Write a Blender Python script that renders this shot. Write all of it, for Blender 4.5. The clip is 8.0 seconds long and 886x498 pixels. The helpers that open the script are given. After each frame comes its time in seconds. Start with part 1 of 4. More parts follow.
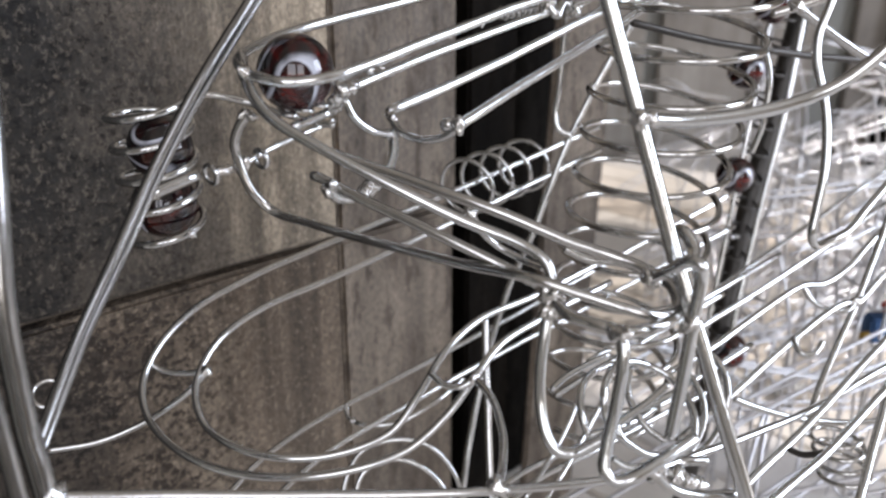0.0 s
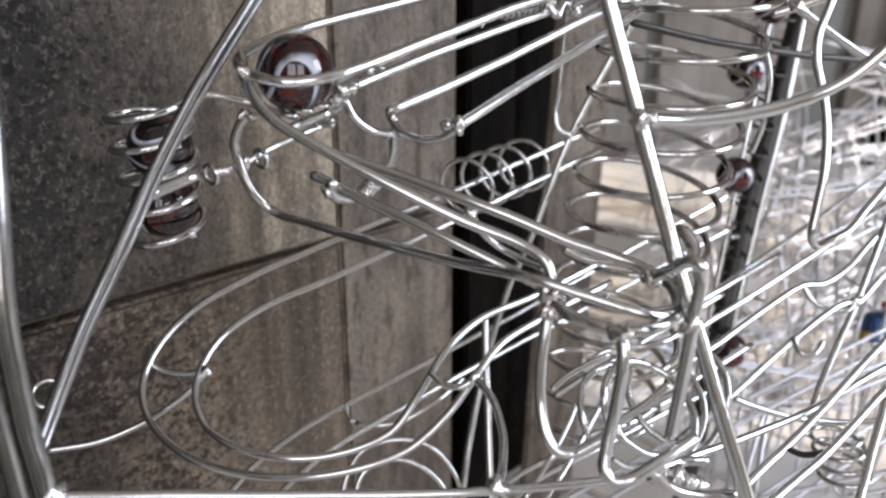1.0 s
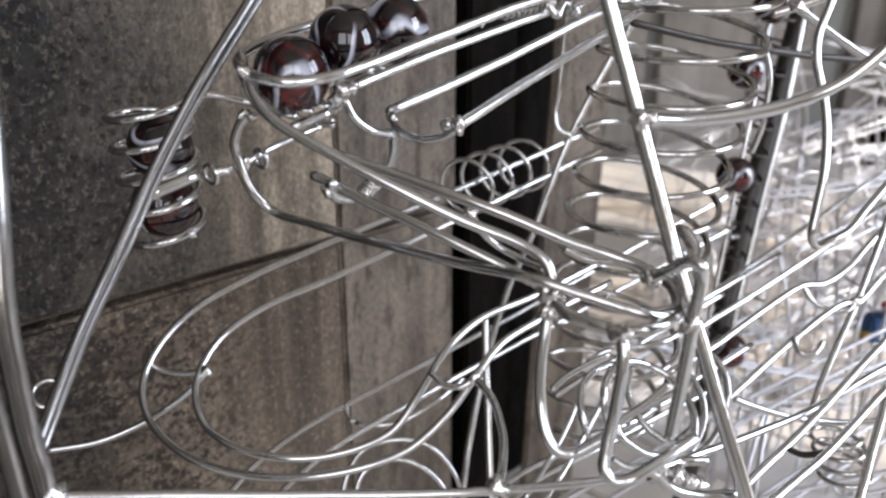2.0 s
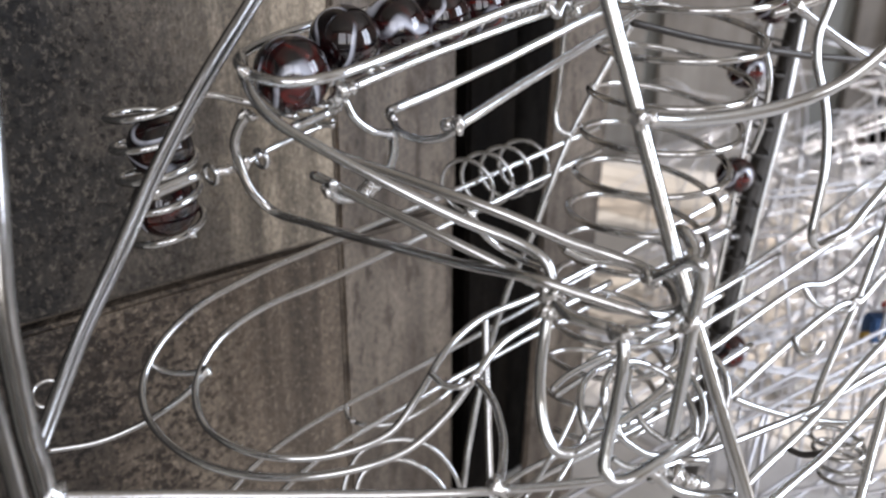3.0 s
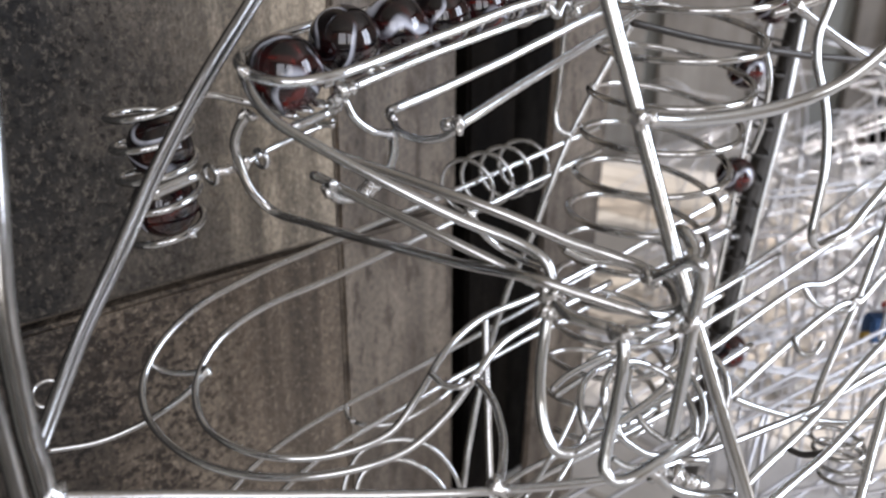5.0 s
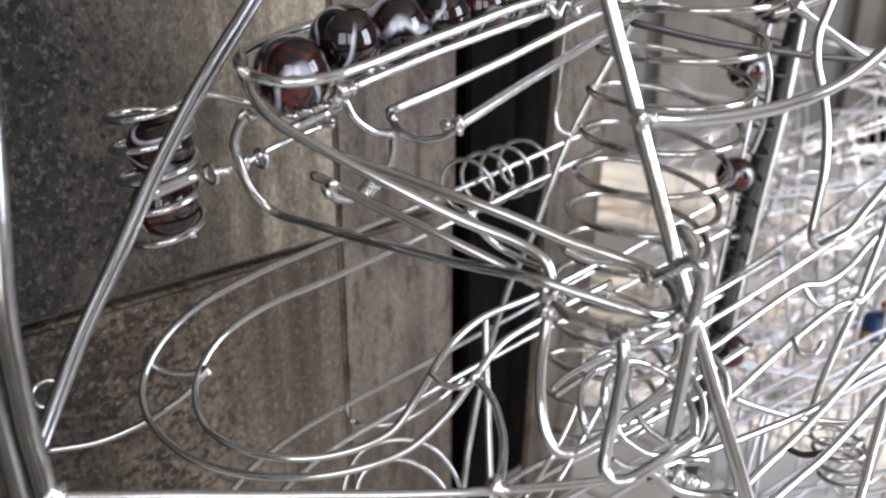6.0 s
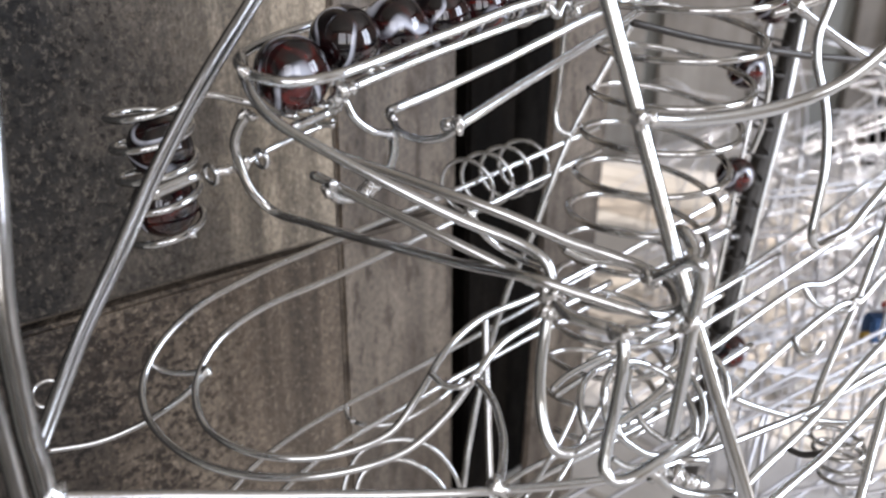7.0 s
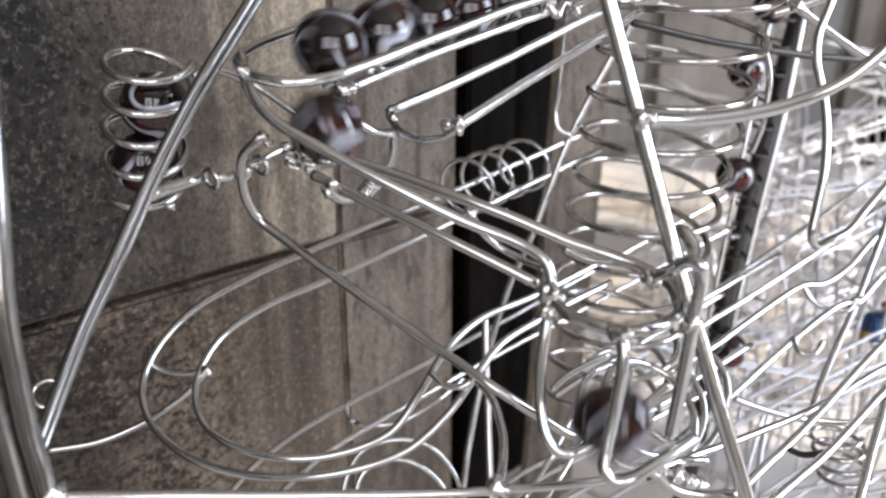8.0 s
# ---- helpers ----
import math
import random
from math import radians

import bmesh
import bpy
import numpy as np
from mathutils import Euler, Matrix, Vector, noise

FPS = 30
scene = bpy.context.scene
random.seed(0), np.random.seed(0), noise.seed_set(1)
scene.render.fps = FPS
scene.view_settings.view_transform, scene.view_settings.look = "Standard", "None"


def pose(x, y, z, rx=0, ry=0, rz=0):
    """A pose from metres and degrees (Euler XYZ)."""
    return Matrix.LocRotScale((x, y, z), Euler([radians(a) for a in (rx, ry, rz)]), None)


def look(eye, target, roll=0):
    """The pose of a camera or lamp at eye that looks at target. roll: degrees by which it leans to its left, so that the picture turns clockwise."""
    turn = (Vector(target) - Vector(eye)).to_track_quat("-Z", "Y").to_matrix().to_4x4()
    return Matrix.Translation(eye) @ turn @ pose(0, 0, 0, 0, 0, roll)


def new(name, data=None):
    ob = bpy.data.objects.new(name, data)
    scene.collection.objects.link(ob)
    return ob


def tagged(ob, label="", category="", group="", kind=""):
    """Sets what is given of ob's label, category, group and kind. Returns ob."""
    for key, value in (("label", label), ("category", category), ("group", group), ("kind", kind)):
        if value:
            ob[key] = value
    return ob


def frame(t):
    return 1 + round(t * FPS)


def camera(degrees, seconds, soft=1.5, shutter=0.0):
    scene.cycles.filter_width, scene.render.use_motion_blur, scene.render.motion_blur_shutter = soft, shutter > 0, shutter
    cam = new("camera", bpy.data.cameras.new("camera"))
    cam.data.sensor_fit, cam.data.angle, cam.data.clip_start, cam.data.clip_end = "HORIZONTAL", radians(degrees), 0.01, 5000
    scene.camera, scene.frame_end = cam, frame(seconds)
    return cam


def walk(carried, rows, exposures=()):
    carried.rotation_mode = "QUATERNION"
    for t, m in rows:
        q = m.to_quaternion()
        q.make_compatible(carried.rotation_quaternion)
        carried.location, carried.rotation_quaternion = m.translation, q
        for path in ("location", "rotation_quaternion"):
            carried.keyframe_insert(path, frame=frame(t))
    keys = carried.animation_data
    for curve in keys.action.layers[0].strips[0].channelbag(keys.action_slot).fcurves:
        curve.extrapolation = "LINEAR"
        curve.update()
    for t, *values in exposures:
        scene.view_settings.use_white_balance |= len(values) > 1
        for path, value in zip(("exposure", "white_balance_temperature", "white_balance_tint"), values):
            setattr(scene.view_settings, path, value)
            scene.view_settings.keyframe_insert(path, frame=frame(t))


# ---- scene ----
# ---- camera ----
cam = camera(58.5, 8.0, soft=2.4, shutter=0.8)
cam.data.dof.use_dof = True
cam.data.dof.focus_distance = 0.190
cam.data.dof.aperture_fstop = 17.5
EYE = Vector((0, 0, 1.2))
AIM = Vector((0, math.cos(radians(20)), 1.2 - math.sin(radians(20))))
walk(cam, [(0.0, look(EYE, AIM)), (8.0, look(EYE, AIM))], exposures=[(t, e, 6500, 15) for t, e in ((0.0, -0.05), (1.7, -0.05), (3.5, -0.05), (4.5, -0.13), (6.0, 0.04), (7.0, 0.12), (8.0, 0.15))])

# ---- world, sun, added lamps ----
world = bpy.data.worlds.new("world")
scene.world = world
world.use_nodes = True
sky = world.node_tree.nodes.new("ShaderNodeTexSky")
sky.sky_type, sky.sun_disc = "NISHITA", False
sky.sun_elevation, sky.sun_rotation = radians(31), radians(122)
world.node_tree.links.new(sky.outputs["Color"], world.node_tree.nodes["Background"].inputs["Color"])
world.node_tree.nodes["Background"].inputs["Strength"].default_value = 0.12

sun = new("sun", bpy.data.lights.new("sun", "SUN"))
sun.data.energy, sun.data.angle, sun.data.color = 5.0, radians(0.6), (1.0, 0.94, 0.85)
sun.matrix_world = look((3.0, -0.3, 3.4), (3.0 - 1.0, -0.3 + 0.53, 3.4 - 0.70))


def area_lamp(name, place, target, width, height, power, colour):
    data = bpy.data.lights.new(name, "AREA")
    data.shape, data.size, data.size_y, data.energy = "RECTANGLE", width, height, power
    data.color = colour
    ob = new(name, data)
    ob.matrix_world = look(place, target)
    return ob


# added area lamps, one in each pane of two windows out of view
for y in (-0.41, 0.09):
    area_lamp("side_lamp", (2.15, y, 1.75), (0, y, 1.55), 0.40, 1.42, 22, (0.76, 0.86, 1.0))
for x in (-0.05, 1.05):
    area_lamp("rear_fill_lamp", (x, -1.95, 1.8), (x, 0, 1.5), 0.86, 1.3, 12, (0.95, 0.95, 0.97))


# ---- materials ----
def material(name, base, rough=0.5, metal=0.0):
    m = bpy.data.materials.new(name)
    m.use_nodes = True
    b = m.node_tree.nodes["Principled BSDF"]
    b.inputs["Base Color"].default_value = (*base, 1)
    b.inputs["Roughness"].default_value = rough
    b.inputs["Metallic"].default_value = metal
    return m, m.node_tree, b


def noise_node(tree, scale, detail=6.0, rough=0.6, stretch=(1, 1, 1), distort=0.0):
    co = tree.nodes.new("ShaderNodeTexCoord")
    mp = tree.nodes.new("ShaderNodeMapping")
    mp.inputs["Scale"].default_value = stretch
    n = tree.nodes.new("ShaderNodeTexNoise")
    n.inputs["Scale"].default_value, n.inputs["Detail"].default_value = scale, detail
    n.inputs["Roughness"].default_value, n.inputs["Distortion"].default_value = rough, distort
    tree.links.new(co.outputs["Object"], mp.inputs["Vector"])
    tree.links.new(mp.outputs["Vector"], n.inputs["Vector"])
    return n.outputs["Fac"]


def ramp(tree, fac, stops):
    r = tree.nodes.new("ShaderNodeValToRGB")
    while len(r.color_ramp.elements) < len(stops):
        r.color_ramp.elements.new(0.5)
    for e, (p, col) in zip(r.color_ramp.elements, stops):
        e.position, e.color = p, (*col, 1) if len(col) == 3 else col
    tree.links.new(fac, r.inputs["Fac"])
    return r.outputs["Color"]


def mix(tree, kind, fac, a, b):
    m = tree.nodes.new("ShaderNodeMix")
    m.data_type, m.blend_type = "RGBA", kind
    for sock, v in ((m.inputs["Factor"], fac), (m.inputs["A"], a), (m.inputs["B"], b)):
        if hasattr(v, "is_output"):
            tree.links.new(v, sock)
        elif isinstance(v, tuple):
            sock.default_value = (*v, 1)
        else:
            sock.default_value = v
    return m.outputs["Result"]


def bump(tree, shader, height, strength, distance):
    n = tree.nodes.new("ShaderNodeBump")
    n.inputs["Strength"].default_value, n.inputs["Distance"].default_value = strength, distance
    tree.links.new(height, n.inputs["Height"])
    tree.links.new(n.outputs["Normal"], shader.inputs["Normal"])


def steel(name, base, rough):
    m, t, b = material(name, base, rough, 1.0)
    broad = noise_node(t, 90, 3)
    grain = noise_node(t, 700, 4, 0.6)
    t.links.new(ramp(t, grain, [(0.35, (rough * 0.85,) * 3), (0.7, (rough * 1.2,) * 3)]), b.inputs["Roughness"])
    bump(t, b, noise_node(t, 420, 3, 0.6), 0.05, 0.0005)
    t.links.new(ramp(t, broad, [(0.3, tuple(v * 0.88 for v in base)), (0.7, base)]), b.inputs["Base Color"])
    return m


STEEL = steel("bright_steel", (0.69, 0.70, 0.70), 0.15)
STEEL_DULL = steel("dull_steel", (0.61, 0.605, 0.59), 0.14)
STEEL_GREY = steel("grey_steel", (0.34, 0.345, 0.35), 0.13)
STEEL_FAR = steel("brushed_steel", (0.68, 0.68, 0.70), 0.40)
STEEL_DARK = steel("dark_steel", (0.10, 0.095, 0.09), 0.45)
SOLDER = steel("solder", (0.76, 0.75, 0.73), 0.24)


def marble_glass(name, seed, white, ruby):
    m, t, b = material(name, (0.02, 0.006, 0.008), 0.06)
    co = t.nodes.new("ShaderNodeTexCoord")
    mp = t.nodes.new("ShaderNodeMapping")
    mp.inputs["Location"].default_value = (seed * 3.7, seed * 1.3, seed * 2.1)
    mp.inputs["Rotation"].default_value = (seed * 0.9, seed * 1.7, seed * 0.4)
    t.links.new(co.outputs["Object"], mp.inputs["Vector"])
    wave = t.nodes.new("ShaderNodeTexWave")
    wave.inputs["Scale"].default_value, wave.inputs["Distortion"].default_value = 15, 9.0
    wave.inputs["Detail"].default_value, wave.inputs["Detail Scale"].default_value = 0.6, 3.0
    t.links.new(mp.outputs["Vector"], wave.inputs["Vector"])
    thin = ramp(t, wave.outputs["Fac"], [(0.0, (0, 0, 0)), (white - 0.05, (0, 0, 0)), (white, (1, 1, 1)), (white + 0.13, (0.65, 0.65, 0.65)), (white + 0.24, (0, 0, 0))])
    fade = ramp(t, noise_node(t, 85, 2, 0.5, distort=0.5), [(0.37, (0, 0, 0)), (0.49, (1, 1, 1))])
    swirl = mix(t, "MULTIPLY", 1.0, thin, fade)
    red = ramp(t, noise_node(t, 120, 2, 0.5, distort=1.5), [(0.42, (0.003, 0.002, 0.003)), (0.58, (0.020 * ruby, 0.003, 0.003)), (0.78, (0.12 * ruby, 0.015, 0.008))])
    t.links.new(mix(t, "MIX", swirl, red, (0.62, 0.65, 0.74)), b.inputs["Base Color"])
    b.inputs["Coat Weight"].default_value, b.inputs["Coat Roughness"].default_value = 0.5, 0.01
    b.inputs["Specular IOR Level"].default_value = 0.55
    return m


MARBLES = [marble_glass("marble_glass_%d" % k, k + 1, (0.55, 0.45, 0.62, 0.50)[k], (2.0, 0.7, 1.3, 1.0)[k]) for k in range(4)]


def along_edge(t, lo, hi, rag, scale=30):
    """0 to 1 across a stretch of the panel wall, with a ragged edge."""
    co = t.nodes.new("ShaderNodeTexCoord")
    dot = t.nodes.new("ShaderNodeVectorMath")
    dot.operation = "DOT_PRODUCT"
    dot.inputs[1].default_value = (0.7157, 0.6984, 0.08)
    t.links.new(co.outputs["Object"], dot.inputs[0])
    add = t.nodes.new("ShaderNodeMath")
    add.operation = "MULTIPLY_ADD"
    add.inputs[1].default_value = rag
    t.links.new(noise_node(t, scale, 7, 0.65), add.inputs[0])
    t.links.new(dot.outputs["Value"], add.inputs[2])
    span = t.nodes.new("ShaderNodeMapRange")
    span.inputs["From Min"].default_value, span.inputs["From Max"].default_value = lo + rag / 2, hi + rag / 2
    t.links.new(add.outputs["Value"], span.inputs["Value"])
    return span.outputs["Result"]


def patina(name, dark, light, rust, bare, flake_at, dim_patina, dim_from, dim_to):
    """Old flaking paint: rust spots in clusters, pale specks, streaks; worn bare past a ragged line; left end dimmed in
    colour, for fading light and dark patina.
    """
    m, t, b = material(name, light, 0.62)
    big = noise_node(t, 26, 6, 0.65)
    cluster = noise_node(t, 34, 4, 0.6)
    flake = noise_node(t, 270, 8, 0.68, (1, 1, 1.35), 0.25)
    speck = noise_node(t, 430, 5, 0.65)
    fine = noise_node(t, 900, 5, 0.7, (1, 1, 0.6))
    streak = noise_node(t, 110, 6, 0.6, (1, 1, 0.05))
    base = mix(t, "MIX", ramp(t, big, [(0.38, (0, 0, 0)), (0.62, (1, 1, 1))]), dark, light)
    worn = ramp(t, along_edge(t, 0.122, 0.160, 0.04, 45), [(0.0, (0, 0, 0)), (1.0, (1, 1, 1))])
    bared = mix(t, "MIX", ramp(t, streak, [(0.36, (0, 0, 0)), (0.66, (1, 1, 1))]), tuple(v * 0.62 for v in bare), tuple(v * 1.2 for v in bare))
    spots = t.nodes.new("ShaderNodeMath")
    spots.operation = "MULTIPLY_ADD"
    spots.inputs[1].default_value = 0.34
    t.links.new(cluster, spots.inputs[0])
    t.links.new(flake, spots.inputs[2])
    base = mix(t, "MIX", ramp(t, spots.outputs["Value"], [(flake_at, (0, 0, 0)), (flake_at + 0.025, (0.92, 0.92, 0.92))]), base, rust)
    base = mix(t, "MIX", worn, base, bared)
    base = mix(t, "MIX", ramp(t, speck, [(0.57, (0, 0, 0)), (0.62, (0.6, 0.6, 0.6))]), base, tuple(v * 1.5 for v in light))
    base = mix(t, "MULTIPLY", 0.7, base, ramp(t, fine, [(0.40, (0.42, 0.42, 0.42)), (0.60, (1.25, 1.23, 1.2))]))
    base = mix(t, "MULTIPLY", 0.45, base, ramp(t, streak, [(0.36, (0.5, 0.49, 0.47)), (0.64, (1.15, 1.15, 1.15))]))
    # Colour darkens leftwards: fading light painted in, with the darker patina there.
    base = mix(t, "MULTIPLY", 1.0, base, ramp(t, along_edge(t, dim_from, dim_to, 0.11), [(0.0, dim_patina), (0.45, tuple(0.35 + 0.4 * v for v in dim_patina)), (1.0, (1.15, 1.15, 1.12))]))
    crust = ramp(t, noise_node(t, 480, 7, 0.7, (1, 1, 0.8), 0.4), [(0.53, (0, 0, 0)), (0.62, (0.7, 0.7, 0.7))])
    base = mix(t, "LIGHTEN", crust, base, tuple(v * 0.36 for v in light))
    b.inputs["Specular IOR Level"].default_value = 0.35
    t.links.new(base, b.inputs["Base Color"])
    t.links.new(ramp(t, flake, [(0.4, (0.5,) * 3), (0.65, (0.8,) * 3)]), b.inputs["Roughness"])
    bump(t, b, spots.outputs["Value"], 0.5, 0.001)
    return m


def weathered(name, dark, light, blot, stretch, gloss=0.5):
    m, t, b = material(name, light, 0.62)
    big = noise_node(t, 28, 6, 0.62, stretch)
    mid = noise_node(t, 130, 8, 0.7, stretch, 0.3)
    fine = noise_node(t, 800, 5, 0.7, (1, 1, 0.5))
    streak = noise_node(t, 90, 6, 0.6, (1, 1, 0.05))
    base = mix(t, "MIX", ramp(t, big, [(0.40, (0, 0, 0)), (0.60, (1, 1, 1))]), dark, light)
    base = mix(t, "MIX", ramp(t, mid, [(0.52, (0, 0, 0)), (0.60, (0.8, 0.8, 0.8))]), base, blot)
    base = mix(t, "MULTIPLY", 0.65, base, ramp(t, fine, [(0.40, (0.42, 0.42, 0.42)), (0.60, (1.25, 1.23, 1.2))]))
    base = mix(t, "MULTIPLY", 0.6, base, ramp(t, streak, [(0.36, (0.45, 0.44, 0.42)), (0.64, (1.15, 1.15, 1.15))]))
    b.inputs["Specular IOR Level"].default_value = gloss
    t.links.new(base, b.inputs["Base Color"])
    t.links.new(ramp(t, mid, [(0.4, (0.5,) * 3), (0.65, (0.8,) * 3)]), b.inputs["Roughness"])
    bump(t, b, mid, 0.35, 0.001)
    return m


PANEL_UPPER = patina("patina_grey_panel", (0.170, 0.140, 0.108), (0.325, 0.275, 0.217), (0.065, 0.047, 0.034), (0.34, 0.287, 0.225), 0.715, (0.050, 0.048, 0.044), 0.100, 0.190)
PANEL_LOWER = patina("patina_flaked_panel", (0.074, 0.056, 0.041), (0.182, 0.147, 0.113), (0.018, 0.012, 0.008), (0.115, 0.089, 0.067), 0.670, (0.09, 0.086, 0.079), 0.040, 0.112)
PLANK = weathered("weathered_plank", (0.085, 0.065, 0.049), (0.212, 0.174, 0.135), (0.077, 0.059, 0.044), (1, 1, 0.35))
GROOVE = weathered("dark_groove", (0.08, 0.064, 0.049), (0.15, 0.123, 0.095), (0.07, 0.055, 0.042), (1, 1, 0.35), 0.2)
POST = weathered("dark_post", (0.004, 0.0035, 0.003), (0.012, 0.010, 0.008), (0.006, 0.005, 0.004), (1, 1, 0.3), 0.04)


def plaster(name, a, b2, scale):
    m, t, b = material(name, a, 0.7)
    t.links.new(mix(t, "MIX", noise_node(t, scale, 6), a, b2), b.inputs["Base Color"])
    bump(t, b, noise_node(t, scale * 12, 5), 0.15, 0.001)
    return m


def board_wood(name):
    m, t, b = material(name, (0.6, 0.55, 0.5), 0.55)
    grain = noise_node(t, 40, 6, 0.6, (1, 1, 1), 0.5)
    blot = noise_node(t, 9, 4)
    info = t.nodes.new("ShaderNodeObjectInfo")
    tone = ramp(t, info.outputs["Random"], [(0.0, (0.76, 0.67, 0.57)), (0.45, (0.81, 0.77, 0.71)), (1.0, (0.83, 0.81, 0.79))])
    tone = mix(t, "MULTIPLY", 0.35, tone, ramp(t, grain, [(0.3, (0.72, 0.69, 0.66)), (0.7, (1.08, 1.08, 1.08))]))
    tone = mix(t, "MULTIPLY", 0.3, tone, ramp(t, blot, [(0.35, (0.68, 0.64, 0.60)), (0.65, (1.1, 1.1, 1.1))]))
    t.links.new(tone, b.inputs["Base Color"])
    bump(t, b, grain, 0.2, 0.001)
    return m


BASE_TOP = board_wood("pale_board")


def wall_board(name):
    m, t, b = material(name, (0.3, 0.26, 0.22), 0.65)
    grain = noise_node(t, 14, 7, 0.65, (1, 1, 0.12), 0.4)
    blot = noise_node(t, 5, 6, 0.6)
    info = t.nodes.new("ShaderNodeObjectInfo")
    tone = ramp(t, info.outputs["Random"], [(0.0, (0.27, 0.245, 0.215)), (0.5, (0.36, 0.335, 0.295)), (1.0, (0.44, 0.41, 0.37))])
    tone = mix(t, "MULTIPLY", 0.8, tone, ramp(t, grain, [(0.35, (0.55, 0.52, 0.48)), (0.65, (1.1, 1.1, 1.1))]))
    tone = mix(t, "MULTIPLY", 0.7, tone, ramp(t, blot, [(0.38, (0.55, 0.52, 0.50)), (0.62, (1.1, 1.1, 1.1))]))
    t.links.new(tone, b.inputs["Base Color"])
    bump(t, b, grain, 0.2, 0.002)
    return m


WALL_BOARD = wall_board("grey_brown_board")
WALL_GREY = plaster("grey_plaster", (0.18, 0.18, 0.165), (0.25, 0.25, 0.23), 3)
WALL_DARK = plaster("pale_plaster", (0.50, 0.455, 0.39), (0.57, 0.52, 0.45), 2)
FLOOR = plaster("stone_floor", (0.32, 0.28, 0.23), (0.44, 0.39, 0.33), 4)
WHITE_PAINT = plaster("white_paint", (0.78, 0.78, 0.76), (0.82, 0.82, 0.80), 5)
BLUE = plaster("blue_paint", (0.03, 0.08, 0.20), (0.04, 0.11, 0.25), 30)
RED = plaster("red_paint", (0.45, 0.03, 0.02), (0.5, 0.05, 0.03), 30)
YELLOW = plaster("amber_paint", (0.30, 0.19, 0.03), (0.36, 0.23, 0.05), 30)


# ---- mesh helpers ----
def thing(name, place, label, category, group="", kind=""):
    ob = new(name)
    ob.empty_display_size = 0.01
    ob.location = place
    return tagged(ob, label, category, group, kind)


def root_place(ob):
    p = Vector((0, 0, 0))
    while ob:
        p = p + ob.location
        ob = ob.parent
    return p


def part(name, data, mat, parent=None, label=""):
    """data: (verts, faces) in world metres, linked as one mesh under its parent."""
    verts, faces = data
    o = root_place(parent)
    me = bpy.data.meshes.new(name)
    me.from_pydata([tuple(Vector(v) - o) for v in verts], [], faces)
    me.polygons.foreach_set("use_smooth", [True] * len(me.polygons))
    me.materials.append(mat)
    ob = new(name, me)
    ob.parent = parent
    return tagged(ob, label)


def joined(*sets):
    verts, faces = [], []
    for v, f in sets:
        n = len(verts)
        verts += v
        faces += [tuple(i + n for i in q) for q in f]
    return verts, faces


def spline(pts, per=10):
    """A smooth curve through bend points."""
    p = [Vector(q) for q in pts]
    if len(p) == 2:
        return [p[0].lerp(p[1], k / 4) for k in range(5)]
    p = [2 * p[0] - p[1]] + p + [2 * p[-1] - p[-2]]
    out = []
    for k in range(1, len(p) - 2):
        a, b, c, d = p[k - 1:k + 3]
        ts = [0]
        for u, v in ((a, b), (b, c), (c, d)):
            ts.append(ts[-1] + max((v - u).length, 1e-6) ** 0.5)
        for j in range(per):
            t = ts[1] + (ts[2] - ts[1]) * j / per
            a1 = a.lerp(b, (t - ts[0]) / (ts[1] - ts[0]))
            a2 = b.lerp(c, (t - ts[1]) / (ts[2] - ts[1]))
            a3 = c.lerp(d, (t - ts[2]) / (ts[3] - ts[2]))
            b1 = a1.lerp(a2, (t - ts[0]) / (ts[2] - ts[0]))
            b2 = a2.lerp(a3, (t - ts[1]) / (ts[3] - ts[1]))
            out.append(b1.lerp(b2, (t - ts[1]) / (ts[2] - ts[1])))
    out.append(p[-2])
    return out


def tube(path, diameter, sides=10, closed=False):
    """A round wire along a path, with softly rounded ends."""
    path = [Vector(p) for p in path]
    n, r = len(path), diameter / 2
    tang = []
    for k in range(n):
        a = path[k - 1] if k or closed else path[0]
        b = path[(k + 1) % n] if k < n - 1 or closed else path[-1]
        tang.append((b - a).normalized())
    side = tang[0].orthogonal().normalized()
    verts, faces = [], []

    def ring(c, t, s, rad):
        u = t.cross(s)
        for j in range(sides):
            a = 2 * math.pi * j / sides
            verts.append(tuple(c + rad * (math.cos(a) * s + math.sin(a) * u)))

    rings = 0
    if not closed:
        ring(path[0] - tang[0] * r * 0.45, tang[0], side, r * 0.55)
        rings = 1
    for c, t in zip(path, tang):
        side = (side - t * side.dot(t)).normalized()
        ring(c, t, side, r)
        rings += 1
    if not closed:
        ring(path[-1] + tang[-1] * r * 0.45, tang[-1], side, r * 0.55)
        rings += 1
    for k in range(rings if closed else rings - 1):
        m = (k + 1) % rings
        for j in range(sides):
            i = (j + 1) % sides
            faces.append((k * sides + j, k * sides + i, m * sides + i, m * sides + j))
    if not closed:
        faces.append(tuple(range(sides - 1, -1, -1)))
        faces.append(tuple((rings - 1) * sides + j for j in range(sides)))
    return verts, faces


def wire(parent, pts, mm=2.2, name="wire", mat=None, label="", per=10):
    path = spline(pts, per)
    for k in range(1, len(path) - 1):
        # bent by hand: never quite true
        path[k] = path[k] + 0.00018 * noise.noise_vector(path[k] * 70 + Vector((mm, 3.1 * mm, 0)))
    return part(name, tube(path, mm / 1000), mat or STEEL, parent, label)


